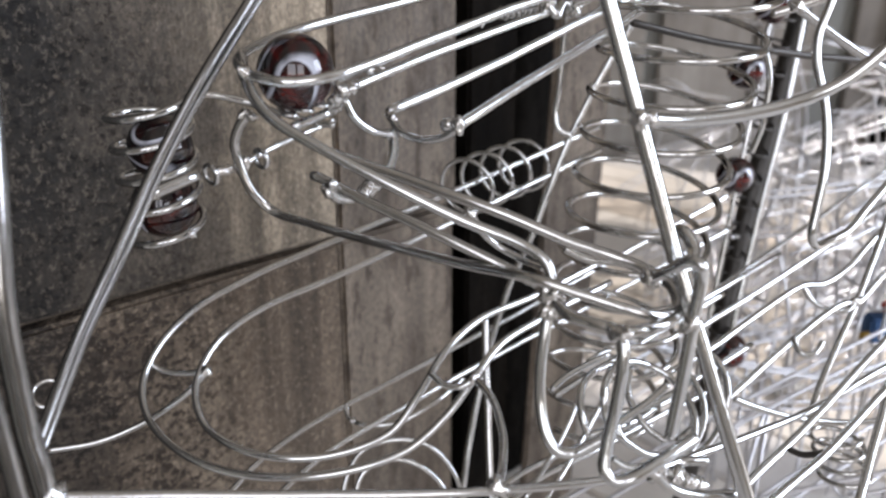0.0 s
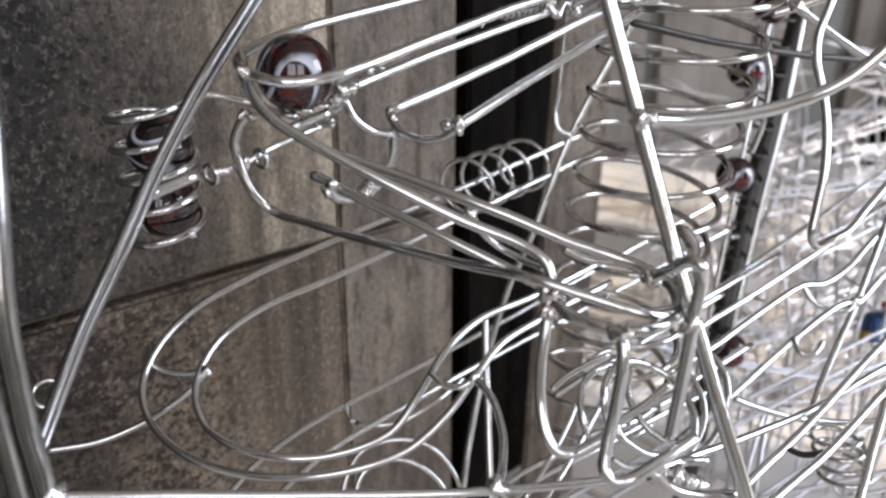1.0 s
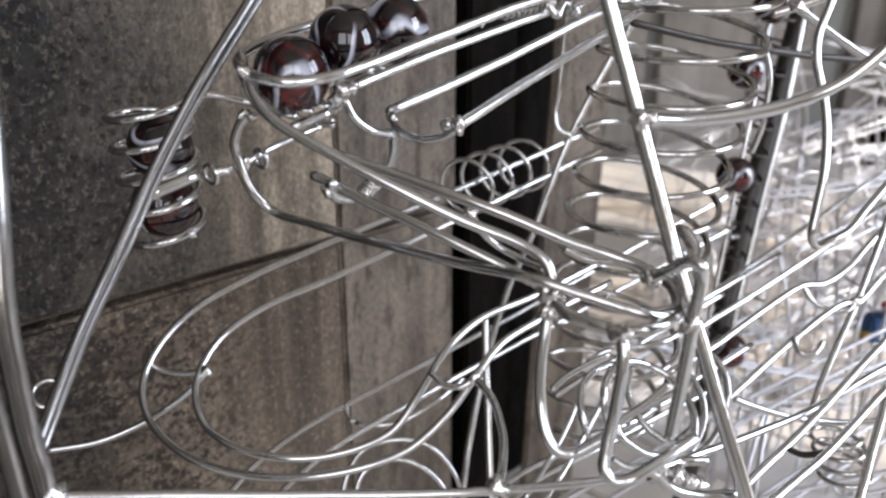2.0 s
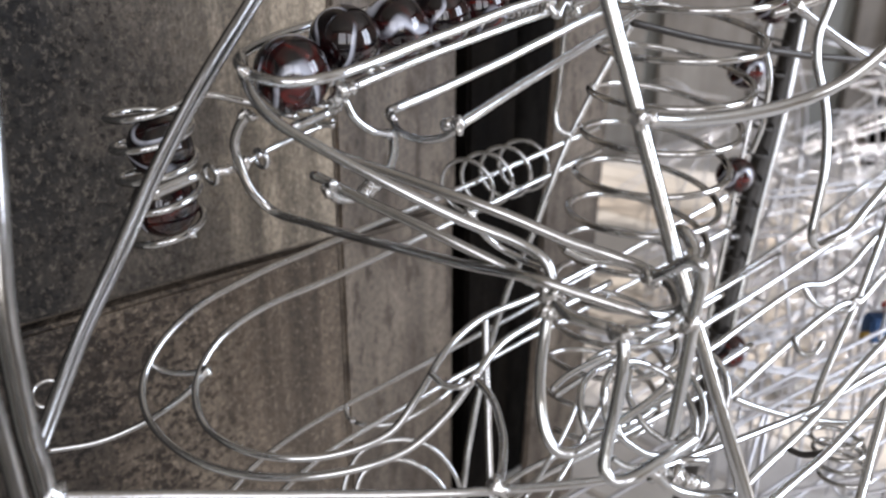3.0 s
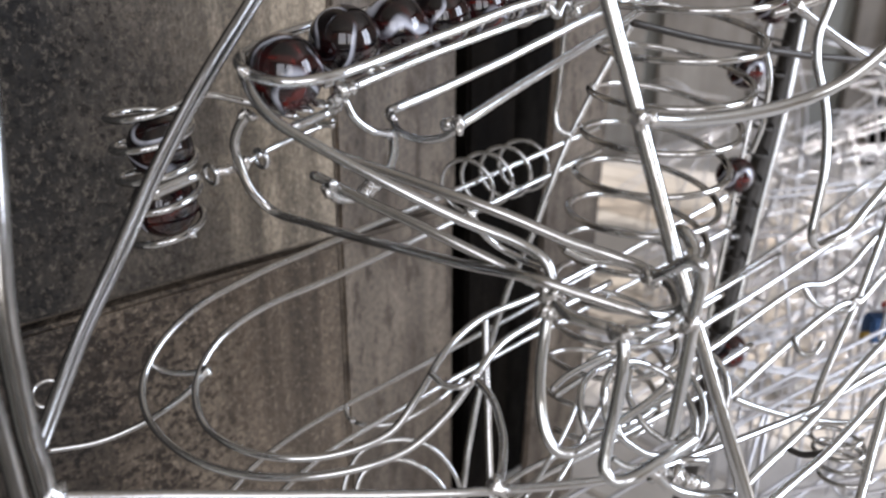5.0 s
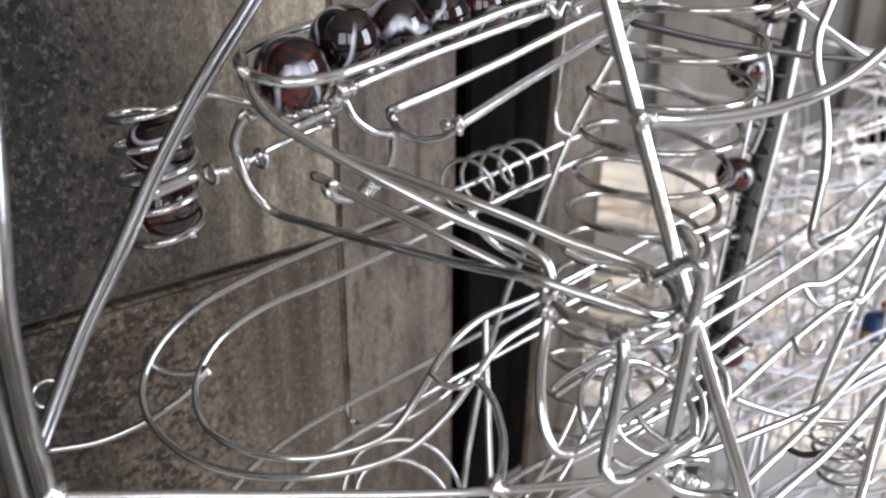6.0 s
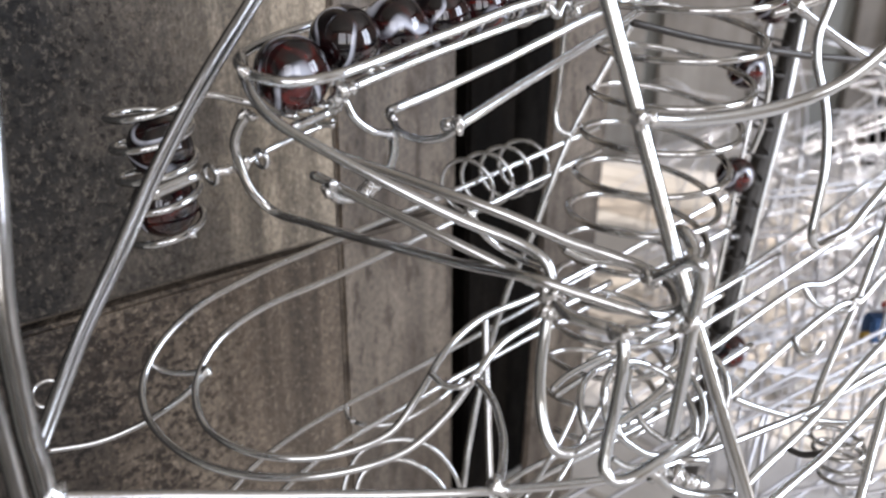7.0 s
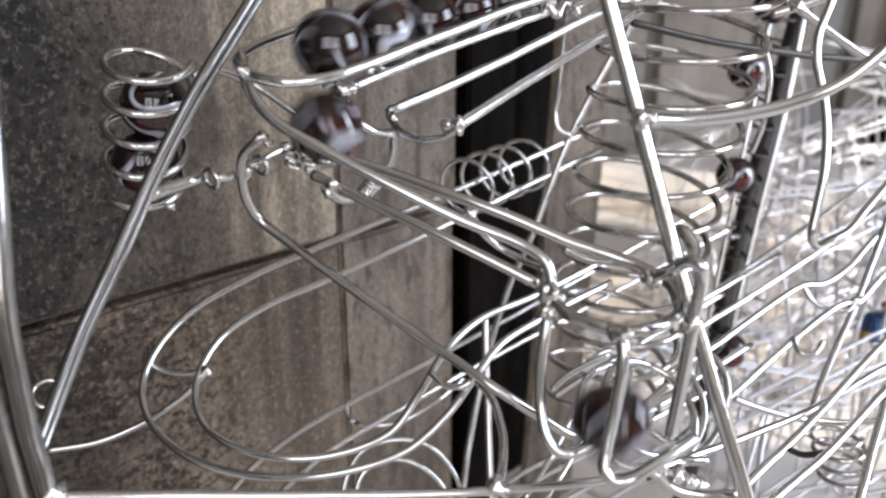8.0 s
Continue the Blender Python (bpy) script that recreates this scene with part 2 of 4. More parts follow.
def helix_path(a, b, r1, r2, turns, start=0.0, per=28, lean=(0.0, 0.0)):
    """A spiral from a to b; lean: how far its right and its front side hang."""
    a, b = Vector(a), Vector(b)
    u = Vector((1, 0, -lean[0])).normalized()
    v = Vector((0, -1, -lean[1])).normalized()
    n = int(turns * per)
    return [a.lerp(b, k / n) + (r1 + (r2 - r1) * k / n) * (math.cos(start + 2 * math.pi * k / per) * u + math.sin(start + 2 * math.pi * k / per) * v) for k in range(n + 1)]


def coil(parent, a, b, r1, r2, turns, mm=2.2, start=0.0, name="coil", mat=None, lean=(0.0, 0.0)):
    return part(name, tube(helix_path(a, b, r1 / 1000, r2 / 1000, turns, start, 28, lean), mm / 1000), mat or STEEL, parent)


def ring_path(c, axis, r, n=36):
    ax = Vector(axis).normalized()
    u = ax.orthogonal().normalized()
    v = ax.cross(u)
    return [Vector(c) + r * (math.cos(2 * math.pi * k / n) * u + math.sin(2 * math.pi * k / n) * v) for k in range(n)]


def hoop(parent, c, axis, r, mm=2.0, name="hoop", mat=None):
    return part(name, tube(ring_path(c, axis, r / 1000), mm / 1000, closed=True), mat or STEEL, parent)


def blob(parent, c, mm=4.0, seed=0, name="solder_joint"):
    """An uneven bead of solder."""
    bm = bmesh.new()
    bmesh.ops.create_icosphere(bm, subdivisions=3, radius=mm / 2350)
    shift = Vector((seed * 7.1, seed * 2.3, c[0] * 50))
    long = Vector((math.cos(seed * 2.4), math.sin(seed * 1.7), math.cos(seed * 3.1))).normalized()
    for v in bm.verts:
        n = v.co.normalized()
        v.co *= 1 + 0.55 * noise.noise(n * 1.3 + shift) + 0.30 * noise.noise(n * 3.4 + shift)
        v.co += long * 0.45 * v.co.dot(long)
        v.co += Vector(c)
    data = [tuple(v.co) for v in bm.verts], [tuple(v.index for v in f.verts) for f in bm.faces]
    bm.free()
    return part(name, data, SOLDER, parent)


def box(x0, x1, y0, y1, z0, z1, bevel=0.0):
    bm = bmesh.new()
    bmesh.ops.create_cube(bm, size=1)
    for v in bm.verts:
        v.co = Vector((x0 + (v.co.x + 0.5) * (x1 - x0), y0 + (v.co.y + 0.5) * (y1 - y0), z0 + (v.co.z + 0.5) * (z1 - z0)))
    if bevel:
        bmesh.ops.bevel(bm, geom=bm.edges[:], offset=bevel, segments=2, affect="EDGES")
    data = [tuple(v.co) for v in bm.verts], [tuple(v.index for v in f.verts) for f in bm.faces]
    bm.free()
    return data


def solid(name, data, mat, label="", category="", kind="", parent=None):
    ob = part(name, data, mat, parent, label)
    for p in ob.data.polygons:
        p.use_smooth = False
    return tagged(ob, "", category, "", kind)


# ---- room ----
solid("floor", box(-1.6, 2.4, -2.2, 1.8, -0.1, 0.0), FLOOR, "grey stone floor of the exhibition room", "floor", "structure")
# Unseen ceiling, added to close the room and tone reflections in the steel.
solid("ceiling", box(-1.6, 2.4, -2.2, 1.8, 2.7, 2.8), WALL_DARK, "plain grey plaster ceiling above the display, added out of view", "ceiling", "structure")
north = solid("wall_north", box(-1.4, 2.2, 1.55, 1.65, 0, 2.7), WALL_GREY, "grey brown weathered board wall behind the display", "wall", "structure")
for k, w in enumerate((0.21, 0.15, 0.19, 0.11, 0.17, 0.20, 0.13, 0.18, 0.16, 0.22)):
    x0 = 0.05 + 0.18 * k
    ob = part("plank", box(x0, x0 + min(w, 0.172), 1.528, 1.549, 0.0, 2.69, 0.003), WALL_BOARD, north)
    for p in ob.data.polygons:
        p.use_smooth = False
for x0 in (0.83, 1.33):
    part("upright_batten", box(x0, x0 + 0.055, 1.50, 1.5275, 0.0, 2.69, 0.003), POST, north, "almost black upright batten")
# Unseen wall, added so that the wires mirror a darker left side.
solid("wall_west", box(-1.5, -1.4, -2.0, 1.65, 0, 2.7), WALL_GREY, "plain grey plaster wall, added out of view", "wall", "structure")


def wall_with_windows(name, along_x, lo, hi, at, openings, sill, head):
    """A wall 0.1 m thick with openings that go through it."""
    def block(a, b, z0, z1):
        return box(a, b, at, at + 0.1, z0, z1) if along_x else box(at, at + 0.1, a, b, z0, z1)
    blocks, edge = [], lo
    for w0, w1 in openings:
        blocks += [block(edge, w0, 0, 2.7), block(w0, w1, 0, sill), block(w0, w1, head, 2.7)]
        edge = w1
    blocks.append(block(edge, hi, 0, 2.7))
    return solid(name, joined(*blocks), WALL_DARK, "plain tan plaster wall added out of view, with two window openings", "wall", "structure")


# Both walls are out of view; openings placed to shape the sun and highlights.
wall_with_windows("wall_east", False, -2.0, 1.65, 2.2, ((-0.62, -0.20), (-0.12, 0.30)), 1.0, 2.5)
wall_with_windows("wall_south", True, -1.5, 2.3, -2.1, ((-0.5, 0.40), (0.6, 1.5)), 1.1, 2.5)

# ---- weathered panel wall beside the marble run ----
ALONG = Vector((0.7157, 0.6984, 0))
AWAY = Vector((-0.6984, 0.7157, 0))
D_WALL = 0.245
panel_wall = thing("wall_panels", EYE + AWAY * D_WALL + Vector((0, 0, -0.32)), "weathered grey brown panels with blotchy patina and dark joints", "wall", "", "structure")


def slab(a0, a1, d0, d1, z0, z1, bevel=0.0015):
    """A block along the panel wall: a along it, d away from the eye, z up."""
    v, f = box(a0, a1, d0, d1, z0, z1, bevel)
    return [tuple(ALONG * p[0] + AWAY * p[1] + Vector((EYE.x, EYE.y, p[2]))) for p in v], f


def panel(a0, a1, z0, z1, mat, name="panel", d=D_WALL, label="", thick=0.012):
    ob = part(name, slab(a0, a1, d, d + thick, z0, z1), mat, panel_wall, label)
    for p in ob.data.polygons:
        p.use_smooth = False
    return ob


# ---- display base: boards laid square to the panel wall ----
base = thing("display_base", EYE + Vector((0, 0, -0.36)), "pale board deck with dark joints under the wire marble run", "display base")
for k in range(23):
    a0 = -0.30 + 0.074 * k
    ob = part("board", slab(a0, a0 + 0.0705, -0.90, 0.75, 0.858, 0.880), BASE_TOP, base)
    for p in ob.data.polygons:
        p.use_smooth = False
part("under_board", slab(-0.298, 1.396, -0.898, 0.748, 0.842, 0.857), POST, base, "dark board under the deck")
plinth = solid("plinth", slab(-0.25, 1.35, -0.85, 0.70, 0.0, 0.841, 0.004), WHITE_PAINT, "white painted plinth carrying the display base", "plinth")

JOINT = 1.0935
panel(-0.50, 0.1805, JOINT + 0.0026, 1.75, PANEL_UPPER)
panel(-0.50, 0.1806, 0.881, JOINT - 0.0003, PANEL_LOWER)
panel(-0.50, 0.2470, JOINT + 0.0001, JOINT + 0.0023, GROOVE, "groove_strip", D_WALL + 0.004, "dark recessed strip between the panels")
panel(0.1812, 0.2480, JOINT + 0.0026, 1.75, PLANK, "plank")
panel(0.1812, 0.2462, 0.881, JOINT - 0.0003, PLANK, "plank")
leaning = panel(0.3060, 0.3560, 0.881, 1.75, PLANK, "plank", D_WALL, "weathered plank leaning slightly", 0.004)
for v in leaning.data.vertices:
    # out of plumb by three degrees
    v.co += ALONG * 0.05 * (v.co.z - 0.05)
# Near-black posts and backing fill the gap between the planks.
panel(0.2500, 0.2660, 0.881, 1.75, POST, "dark_post", D_WALL + 0.022, "almost black upright post")
panel(0.2700, 0.3045, 0.881, 1.75, POST, "dark_post", D_WALL + 0.014, "almost black upright post")
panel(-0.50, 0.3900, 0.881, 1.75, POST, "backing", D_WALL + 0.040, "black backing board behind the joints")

# ---- outer frame of the marble run ----
frame_rods = thing("rod_stand", (-0.05, 0.10, 0.881), "polished steel rod frame holding the marble run", "stand")
wire(frame_rods, [(-0.0687, 0.1219, 1.1898), (-0.0685, 0.1170, 1.1676), (-0.0687, 0.1129, 1.1477), (-0.0672, 0.1101, 1.1311), (-0.0649, 0.1077, 1.1159), (-0.0664, 0.1056, 1.0808), (-0.0660, 0.1040, 0.8810)], 4.0, "post", STEEL_GREY)
wire(frame_rods, [(-0.0673, 0.1052, 1.1733), (-0.0652, 0.0998, 1.1467), (-0.0626, 0.0971, 1.1277), (-0.0610, 0.0948, 1.1154), (-0.0610, 0.0900, 0.8810)], 2.6, "post", STEEL_GREY)
wire(frame_rods, [(-0.0290, 0.1735, 1.2087), (-0.0379, 0.1635, 1.1930), (-0.0471, 0.1536, 1.1777), (-0.0545, 0.1451, 1.1631), (-0.0600, 0.1359, 1.1495), (-0.0652, 0.1270, 1.1367), (-0.0688, 0.1171, 1.1242), (-0.0697, 0.1123, 1.1198)], 2.1, "brace", STEEL_GREY)
wire(frame_rods, [(-0.0275, 0.1756, 1.2089), (-0.0366, 0.1656, 1.1929), (-0.0459, 0.1557, 1.1774), (-0.0535, 0.1471, 1.1626), (-0.0592, 0.1378, 1.1488), (-0.0647, 0.1288, 1.1358), (-0.0685, 0.1189, 1.1231), (-0.0695, 0.1140, 1.1186)], 1.5, "brace", STEEL_GREY)
wire(frame_rods, [(-0.0654, 0.1091, 1.1166), (-0.0474, 0.1141, 1.1131), (-0.0193, 0.1225, 1.1067), (0.0107, 0.1303, 1.1019), (0.0387, 0.1397, 1.0984), (0.0582, 0.1516, 1.0960), (0.0941, 0.1742, 1.0939), (0.1204, 0.1911, 1.0963), (0.1505, 0.2078, 1.0983)], 1.9, "lower_rail")
wire(frame_rods, [(0.0245, 0.1453, 1.2073), (0.0287, 0.1445, 1.1936), (0.0355, 0.1423, 1.1728), (0.0429, 0.1391, 1.1495), (0.0497, 0.1351, 1.1297), (0.0596, 0.1287, 1.1003), (0.0727, 0.1195, 1.0605), (0.078, 0.124, 0.881)], 3.2, "leg")
wire(frame_rods, [(0.0361, 0.1434, 1.1729), (0.0450, 0.1472, 1.1718), (0.0571, 0.1516, 1.1721), (0.0704, 0.1556, 1.1743), (0.0793, 0.1571, 1.1783), (0.0857, 0.1570, 1.1839), (0.0917, 0.1567, 1.1921)], 2.7, "hoop")
blob(frame_rods, (0.0353, 0.1412, 1.1734), 3.6, 1)
blob(frame_rods, (0.0376, 0.1423, 1.1729), 3.0, 2)
blob(frame_rods, (-0.0646, 0.1085, 1.1179), 5.0, 3)
blob(frame_rods, (0.0109, 0.1305, 1.1026), 4.2, 4)

# ---- queue track: marbles wait on it over the trap ----
queue = thing("queue_track", (-0.0307, 0.1628, 1.1706), "shiny steel wire track with a rounded guard loop for waiting marbles", "marble track")
START = Vector((-0.0311, 0.1655, 1.1782))
STEP = Vector((0.0102, 0.0120, 0.0017))
wire(queue, [(0.0879, 0.2907, 1.2093), (0.0370, 0.2560, 1.2015), (-0.0035, 0.2151, 1.1917), (-0.0323, 0.1842, 1.1856), (-0.0405, 0.1693, 1.1827), (-0.0415, 0.1634, 1.1810), (-0.0383, 0.1584, 1.1790), (-0.0312, 0.1558, 1.1778), (-0.0238, 0.1581, 1.1782), (-0.0166, 0.1640, 1.1798), (0.0020, 0.1841, 1.1852), (0.0252, 0.2076, 1.1914), (0.0782, 0.2561, 1.2018)], 2.3, "guard_rail")
wire(queue, [(-0.0206, 0.1654, 1.1748), (-0.0005, 0.1887, 1.1804), (0.0259, 0.2145, 1.1871), (0.0519, 0.2426, 1.1940), (0.0814, 0.2680, 1.2053)], 2.1, "rail")
wire(queue, [(-0.0266, 0.1799, 1.1739), (-0.0034, 0.2040, 1.1816), (0.0245, 0.2302, 1.1891), (0.0853, 0.2821, 1.2090)], 2.1, "rail")
wire(queue, [(-0.0409, 0.1638, 1.1821), (-0.0395, 0.1594, 1.1789), (-0.0374, 0.1551, 1.1759), (-0.0335, 0.1516, 1.1721), (-0.0263, 0.1490, 1.1679), (-0.0090, 0.1449, 1.1597), (0.0049, 0.1426, 1.1533), (0.0145, 0.1403, 1.1499), (0.0191, 0.1383, 1.1473), (0.0203, 0.1371, 1.1440), (0.0199, 0.1359, 1.1405), (0.0192, 0.1340, 1.1356), (0.0184, 0.1324, 1.1281), (0.0184, 0.1311, 1.1216), (0.0195, 0.1290, 1.1158), (0.0215, 0.1279, 1.1130), (0.0244, 0.1277, 1.1124), (0.0287, 0.1292, 1.1135), (0.0327, 0.1307, 1.1147)], 2.3, "guide_rail")
blob(queue, (-0.0388, 0.1584, 1.1792), 3.4, 5)
blob(queue, (-0.0207, 0.1644, 1.1750), 3.6, 6)
blob(queue, (-0.0189, 0.1665, 1.1751), 2.6, 7)
blob(queue, (-0.0219, 0.1659, 1.1734), 3.4, 8)
wire(queue, [(-0.0222, 0.1659, 1.1734), (-0.0237, 0.1670, 1.1705), (-0.0223, 0.1702, 1.1705)], 2.0, "tie")
wire(queue, [(-0.0206, 0.1667, 1.1725), (-0.0187, 0.1673, 1.1684), (-0.0151, 0.1693, 1.1653), (-0.0115, 0.1731, 1.1640)], 1.8, "tie")
for k, c in enumerate([(-0.0136, 0.1732, 1.1789), (-0.0073, 0.1796, 1.1817), (0.0012, 0.1863, 1.1842), (0.0092, 0.1930, 1.1863), (-0.0155, 0.1709, 1.1783)]):
    blob(queue, c, 1.7, 50 + k, "solder_drip")
# lattice of the fixed stop between the rails
stop = wire(queue, [(0.0271, 0.2157, 1.1902), (0.0297, 0.2154, 1.1866), (0.0321, 0.2176, 1.1897), (0.0354, 0.2166, 1.1869)], 2.4, "stop_bar")
for k in range(9):
    hoop(stop, Vector((0.0156, 0.2146, 1.1872)).lerp(Vector((0.0290, 0.2281, 1.1892)), k / 8), (0.6, 0.75, 0.3), 1.6, 0.8, "stop_ring")
blob(queue, (0.0271, 0.2154, 1.1894), 3.6, 9)
blob(queue, (0.0343, 0.2170, 1.1879), 3.8, 10)

# ---- release track: the last marble comes down on it ----
release = thing("release_track", (-0.0056, 0.1760, 1.1631), "two parallel shiny steel rails ending in a curled tie", "marble track")
wire(release, [(-0.0124, 0.1809, 1.1677), (0.0109, 0.2046, 1.1744), (0.0446, 0.2355, 1.1863), (0.0645, 0.2528, 1.1930), (0.0914, 0.2756, 1.2028)], 2.5, "rail", STEEL)
wire(release, [(0.0029, 0.1687, 1.1665), (0.0151, 0.1833, 1.1715), (0.0415, 0.2127, 1.1819), (0.0612, 0.2329, 1.1907), (0.0899, 0.2609, 1.2035)], 2.5, "rail", STEEL)
wire(release, [(-0.0119, 0.1806, 1.1669), (-0.0099, 0.1764, 1.1641), (-0.0049, 0.1727, 1.1629), (0.0001, 0.1700, 1.1641), (0.0034, 0.1677, 1.1666)], 1.9, "tie")
wire(release, [(-0.0114, 0.1762, 1.1636), (-0.0109, 0.1730, 1.1606), (-0.0118, 0.1676, 1.1575), (-0.0139, 0.1625, 1.1553), (-0.0180, 0.1578, 1.1539), (-0.0213, 0.1539, 1.1550), (-0.0229, 0.1517, 1.1578), (-0.0215, 0.1500, 1.1590)], 2.3, "bracket")
part("sleeve", tube([(-0.0144, 0.1629, 1.1564), (-0.0163, 0.1590, 1.1544)], 0.0030), SOLDER, release)
for k in range(7):
    hoop(release, Vector((-0.0141, 0.1634, 1.1567)).lerp(Vector((-0.0168, 0.1582, 1.1541)), k / 6), (-0.42, -0.80, -0.42), 1.55, 0.7, "winding", SOLDER)
part("sleeve", tube([(0.0002, 0.1698, 1.1667), (0.0017, 0.1689, 1.1671)], 0.0030), STEEL, release)
blob(release, (0.0034, 0.1669, 1.1673), 3.2, 11)
blob(release, (-0.0118, 0.1795, 1.1668), 2.6, 12)
blob(release, (-0.0115, 0.1750, 1.1633), 2.8, 13)
blob(release, (-0.0227, 0.1514, 1.1569), 2.8, 14)
wire(release, [(0.0363, 0.2424, 1.1878), (0.0359, 0.2426, 1.1765), (0.0350, 0.2420, 1.1632), (0.0342, 0.2417, 1.1564), (0.0354, 0.2410, 1.1516), (0.0397, 0.2413, 1.1495)], 1.8, "hanger")
wire(release, [(0.0588, 0.2542, 1.1821), (0.0500, 0.2519, 1.1669), (0.0398, 0.2486, 1.1461), (0.0287, 0.2438, 1.1154), (0.0217, 0.2418, 1.0983), (0.0156, 0.2383, 1.0771), (0.0098, 0.2310, 1.0510), (0.0066, 0.2246, 1.0277), (0.006, 0.226, 0.881)], 2.2, "support")

# ---- ramp down into the ring ----
ramp_track = thing("ramp_track", (0.0191, 0.1406, 1.1420), "grey steel ramp rails leading into a wire ring cage", "marble track")
wire(ramp_track, [(-0.0230, 0.1628, 1.1621), (-0.0075, 0.1581, 1.1577), (0.0110, 0.1529, 1.1524), (0.0247, 0.1510, 1.1470), (0.0350, 0.1498, 1.1438), (0.0413, 0.1470, 1.1418), (0.0449, 0.1431, 1.1400), (0.0452, 0.1390, 1.1374), (0.0424, 0.1336, 1.1374), (0.0376, 0.1295, 1.1377), (0.0333, 0.1274, 1.1379), (0.0301, 0.1276, 1.1383), (0.0265, 0.1289, 1.1389), (0.0230, 0.1312, 1.1394), (0.0210, 0.1338, 1.1407), (0.0204, 0.1352, 1.1415)], 2.4, "ring_rail", STEEL_DULL)
wire(ramp_track, [(-0.0262, 0.1545, 1.1596), (-0.0184, 0.1513, 1.1567), (-0.0026, 0.1460, 1.1507), (0.0180, 0.1406, 1.1418)], 2.2, "rail", STEEL_DULL)
wire(ramp_track, [(0.0255, 0.1551, 1.1437), (0.0304, 0.1553, 1.1413), (0.0375, 0.1550, 1.1406), (0.0424, 0.1505, 1.1398)], 2.0, "inner_ring", STEEL_DULL)
wire(ramp_track, [(0.0296, 0.1277, 1.1386), (0.0311, 0.1243, 1.1381), (0.0313, 0.1226, 1.1334), (0.0306, 0.1220, 1.1259), (0.0290, 0.1201, 1.1178), (0.0288, 0.1190, 1.1148), (0.0303, 0.1184, 1.1131), (0.0333, 0.1185, 1.1133), (0.0384, 0.1211, 1.1145), (0.0471, 0.1270, 1.1162)], 2.4, "cage_wire")
wire(ramp_track, [(0.0385, 0.1372, 1.1441), (0.0407, 0.1321, 1.1477), (0.0428, 0.1289, 1.1507), (0.0446, 0.1278, 1.1505), (0.0450, 0.1278, 1.1475), (0.0440, 0.1268, 1.1391), (0.0431, 0.1260, 1.1282), (0.0419, 0.1253, 1.1173)], 2.5, "cage_wire")
wire(ramp_track, [(0.0473, 0.1401, 1.1463), (0.0482, 0.1429, 1.1481), (0.0468, 0.1449, 1.1506), (0.0458, 0.1460, 1.1507)], 2.6, "hook", STEEL_DULL)
blob(ramp_track, (0.0197, 0.1353, 1.1419), 4.4, 15)
blob(ramp_track, (0.0197, 0.1343, 1.1392), 3.6, 16)
blob(ramp_track, (0.0211, 0.1346, 1.1400), 3.4, 17)
blob(ramp_track, (0.0310, 0.1245, 1.1386), 3.8, 18)
blob(ramp_track, (0.0438, 0.1270, 1.1395), 4.0, 19)
blob(ramp_track, (0.0384, 0.1363, 1.1446), 3.4, 20)
wire(ramp_track, [(0.0057, 0.1577, 1.1509), (0.0079, 0.1631, 1.1453), (0.0121, 0.1656, 1.1405), (0.0181, 0.1626, 1.1380), (0.0214, 0.1565, 1.1388)], 1.7, "tie")
blob(ramp_track, (0.0056, 0.1567, 1.1511), 2.2, 21)
wire(ramp_track, [(0.0401, 0.1268, 1.1097), (0.0417, 0.1276, 1.1063), (0.0452, 0.1286, 1.1032), (0.0508, 0.1299, 1.1009), (0.0582, 0.1317, 1.0999)], 2.2, "tie")
blob(ramp_track, (0.0398, 0.1259, 1.1101), 3.6, 22)

# ---- tipping lever ----
PIVOT = Vector((-0.0604, 0.1570, 1.1548))
PIVOT_END = Vector((-0.0277, 0.1991, 1.1623))
AXIS = (PIVOT_END - PIVOT).normalized()
lever = thing("tipping_lever", PIVOT, "steel tipping lever with a spiral counterweight cage and ring trap", "lever")
wire(lever, [(-0.0451, 0.1717, 1.1573), (-0.0399, 0.1779, 1.1595), (-0.0341, 0.1859, 1.1611), (-0.0269, 0.1951, 1.1631)], 1.6, "axle")
sleeve = part("axle_tube", tube(spline([(-0.0601, 0.1570, 1.1549), (-0.0526, 0.1642, 1.1571)]), 0.0027), STEEL, lever)
part("axle_tube", tube(spline([(-0.0487, 0.1664, 1.1572), (-0.0440, 0.1708, 1.1576)]), 0.0021), SOLDER, lever)
for px in ((-0.0501, 0.1662, 1.1567), (-0.0412, 0.1752, 1.1580)):
    hoop(sleeve, px, AXIS, 2.1, 1.2, "washer")
blob(lever, (-0.0601, 0.1570, 1.1548), 3.2, 23)
blob(lever, (-0.0440, 0.1698, 1.1579), 3.4, 24)
blob(lever, (-0.0469, 0.1675, 1.1573), 2.4, 25)
wire(lever, [(-0.0410, 0.1668, 1.1699), (-0.0432, 0.1669, 1.1672), (-0.0448, 0.1675, 1.1631), (-0.0442, 0.1679, 1.1584), (-0.0420, 0.1679, 1.1525), (-0.0382, 0.1684, 1.1480), (-0.0274, 0.1625, 1.1464), (-0.0097, 0.1523, 1.1449), (0.0051, 0.1436, 1.1443), (0.0168, 0.1353, 1.1449), (0.0265, 0.1333, 1.1422), (0.0369, 0.1322, 1.1393), (0.0419, 0.1349, 1.1380), (0.0452, 0.1391, 1.1377)], 2.2, "arm", STEEL_DULL)
blob(lever, (-0.0420, 0.1666, 1.1696), 2.6, 26)
blob(lever, (-0.0401, 0.1655, 1.1693), 2.4, 27)
coil(lever, (-0.0725, 0.1939, 1.1683), (-0.0673, 0.1837, 1.1374), 10.0, 8.8, 4.4, 1.9, 0.0, "counterweight_coil", STEEL, (-0.03, 0.12))
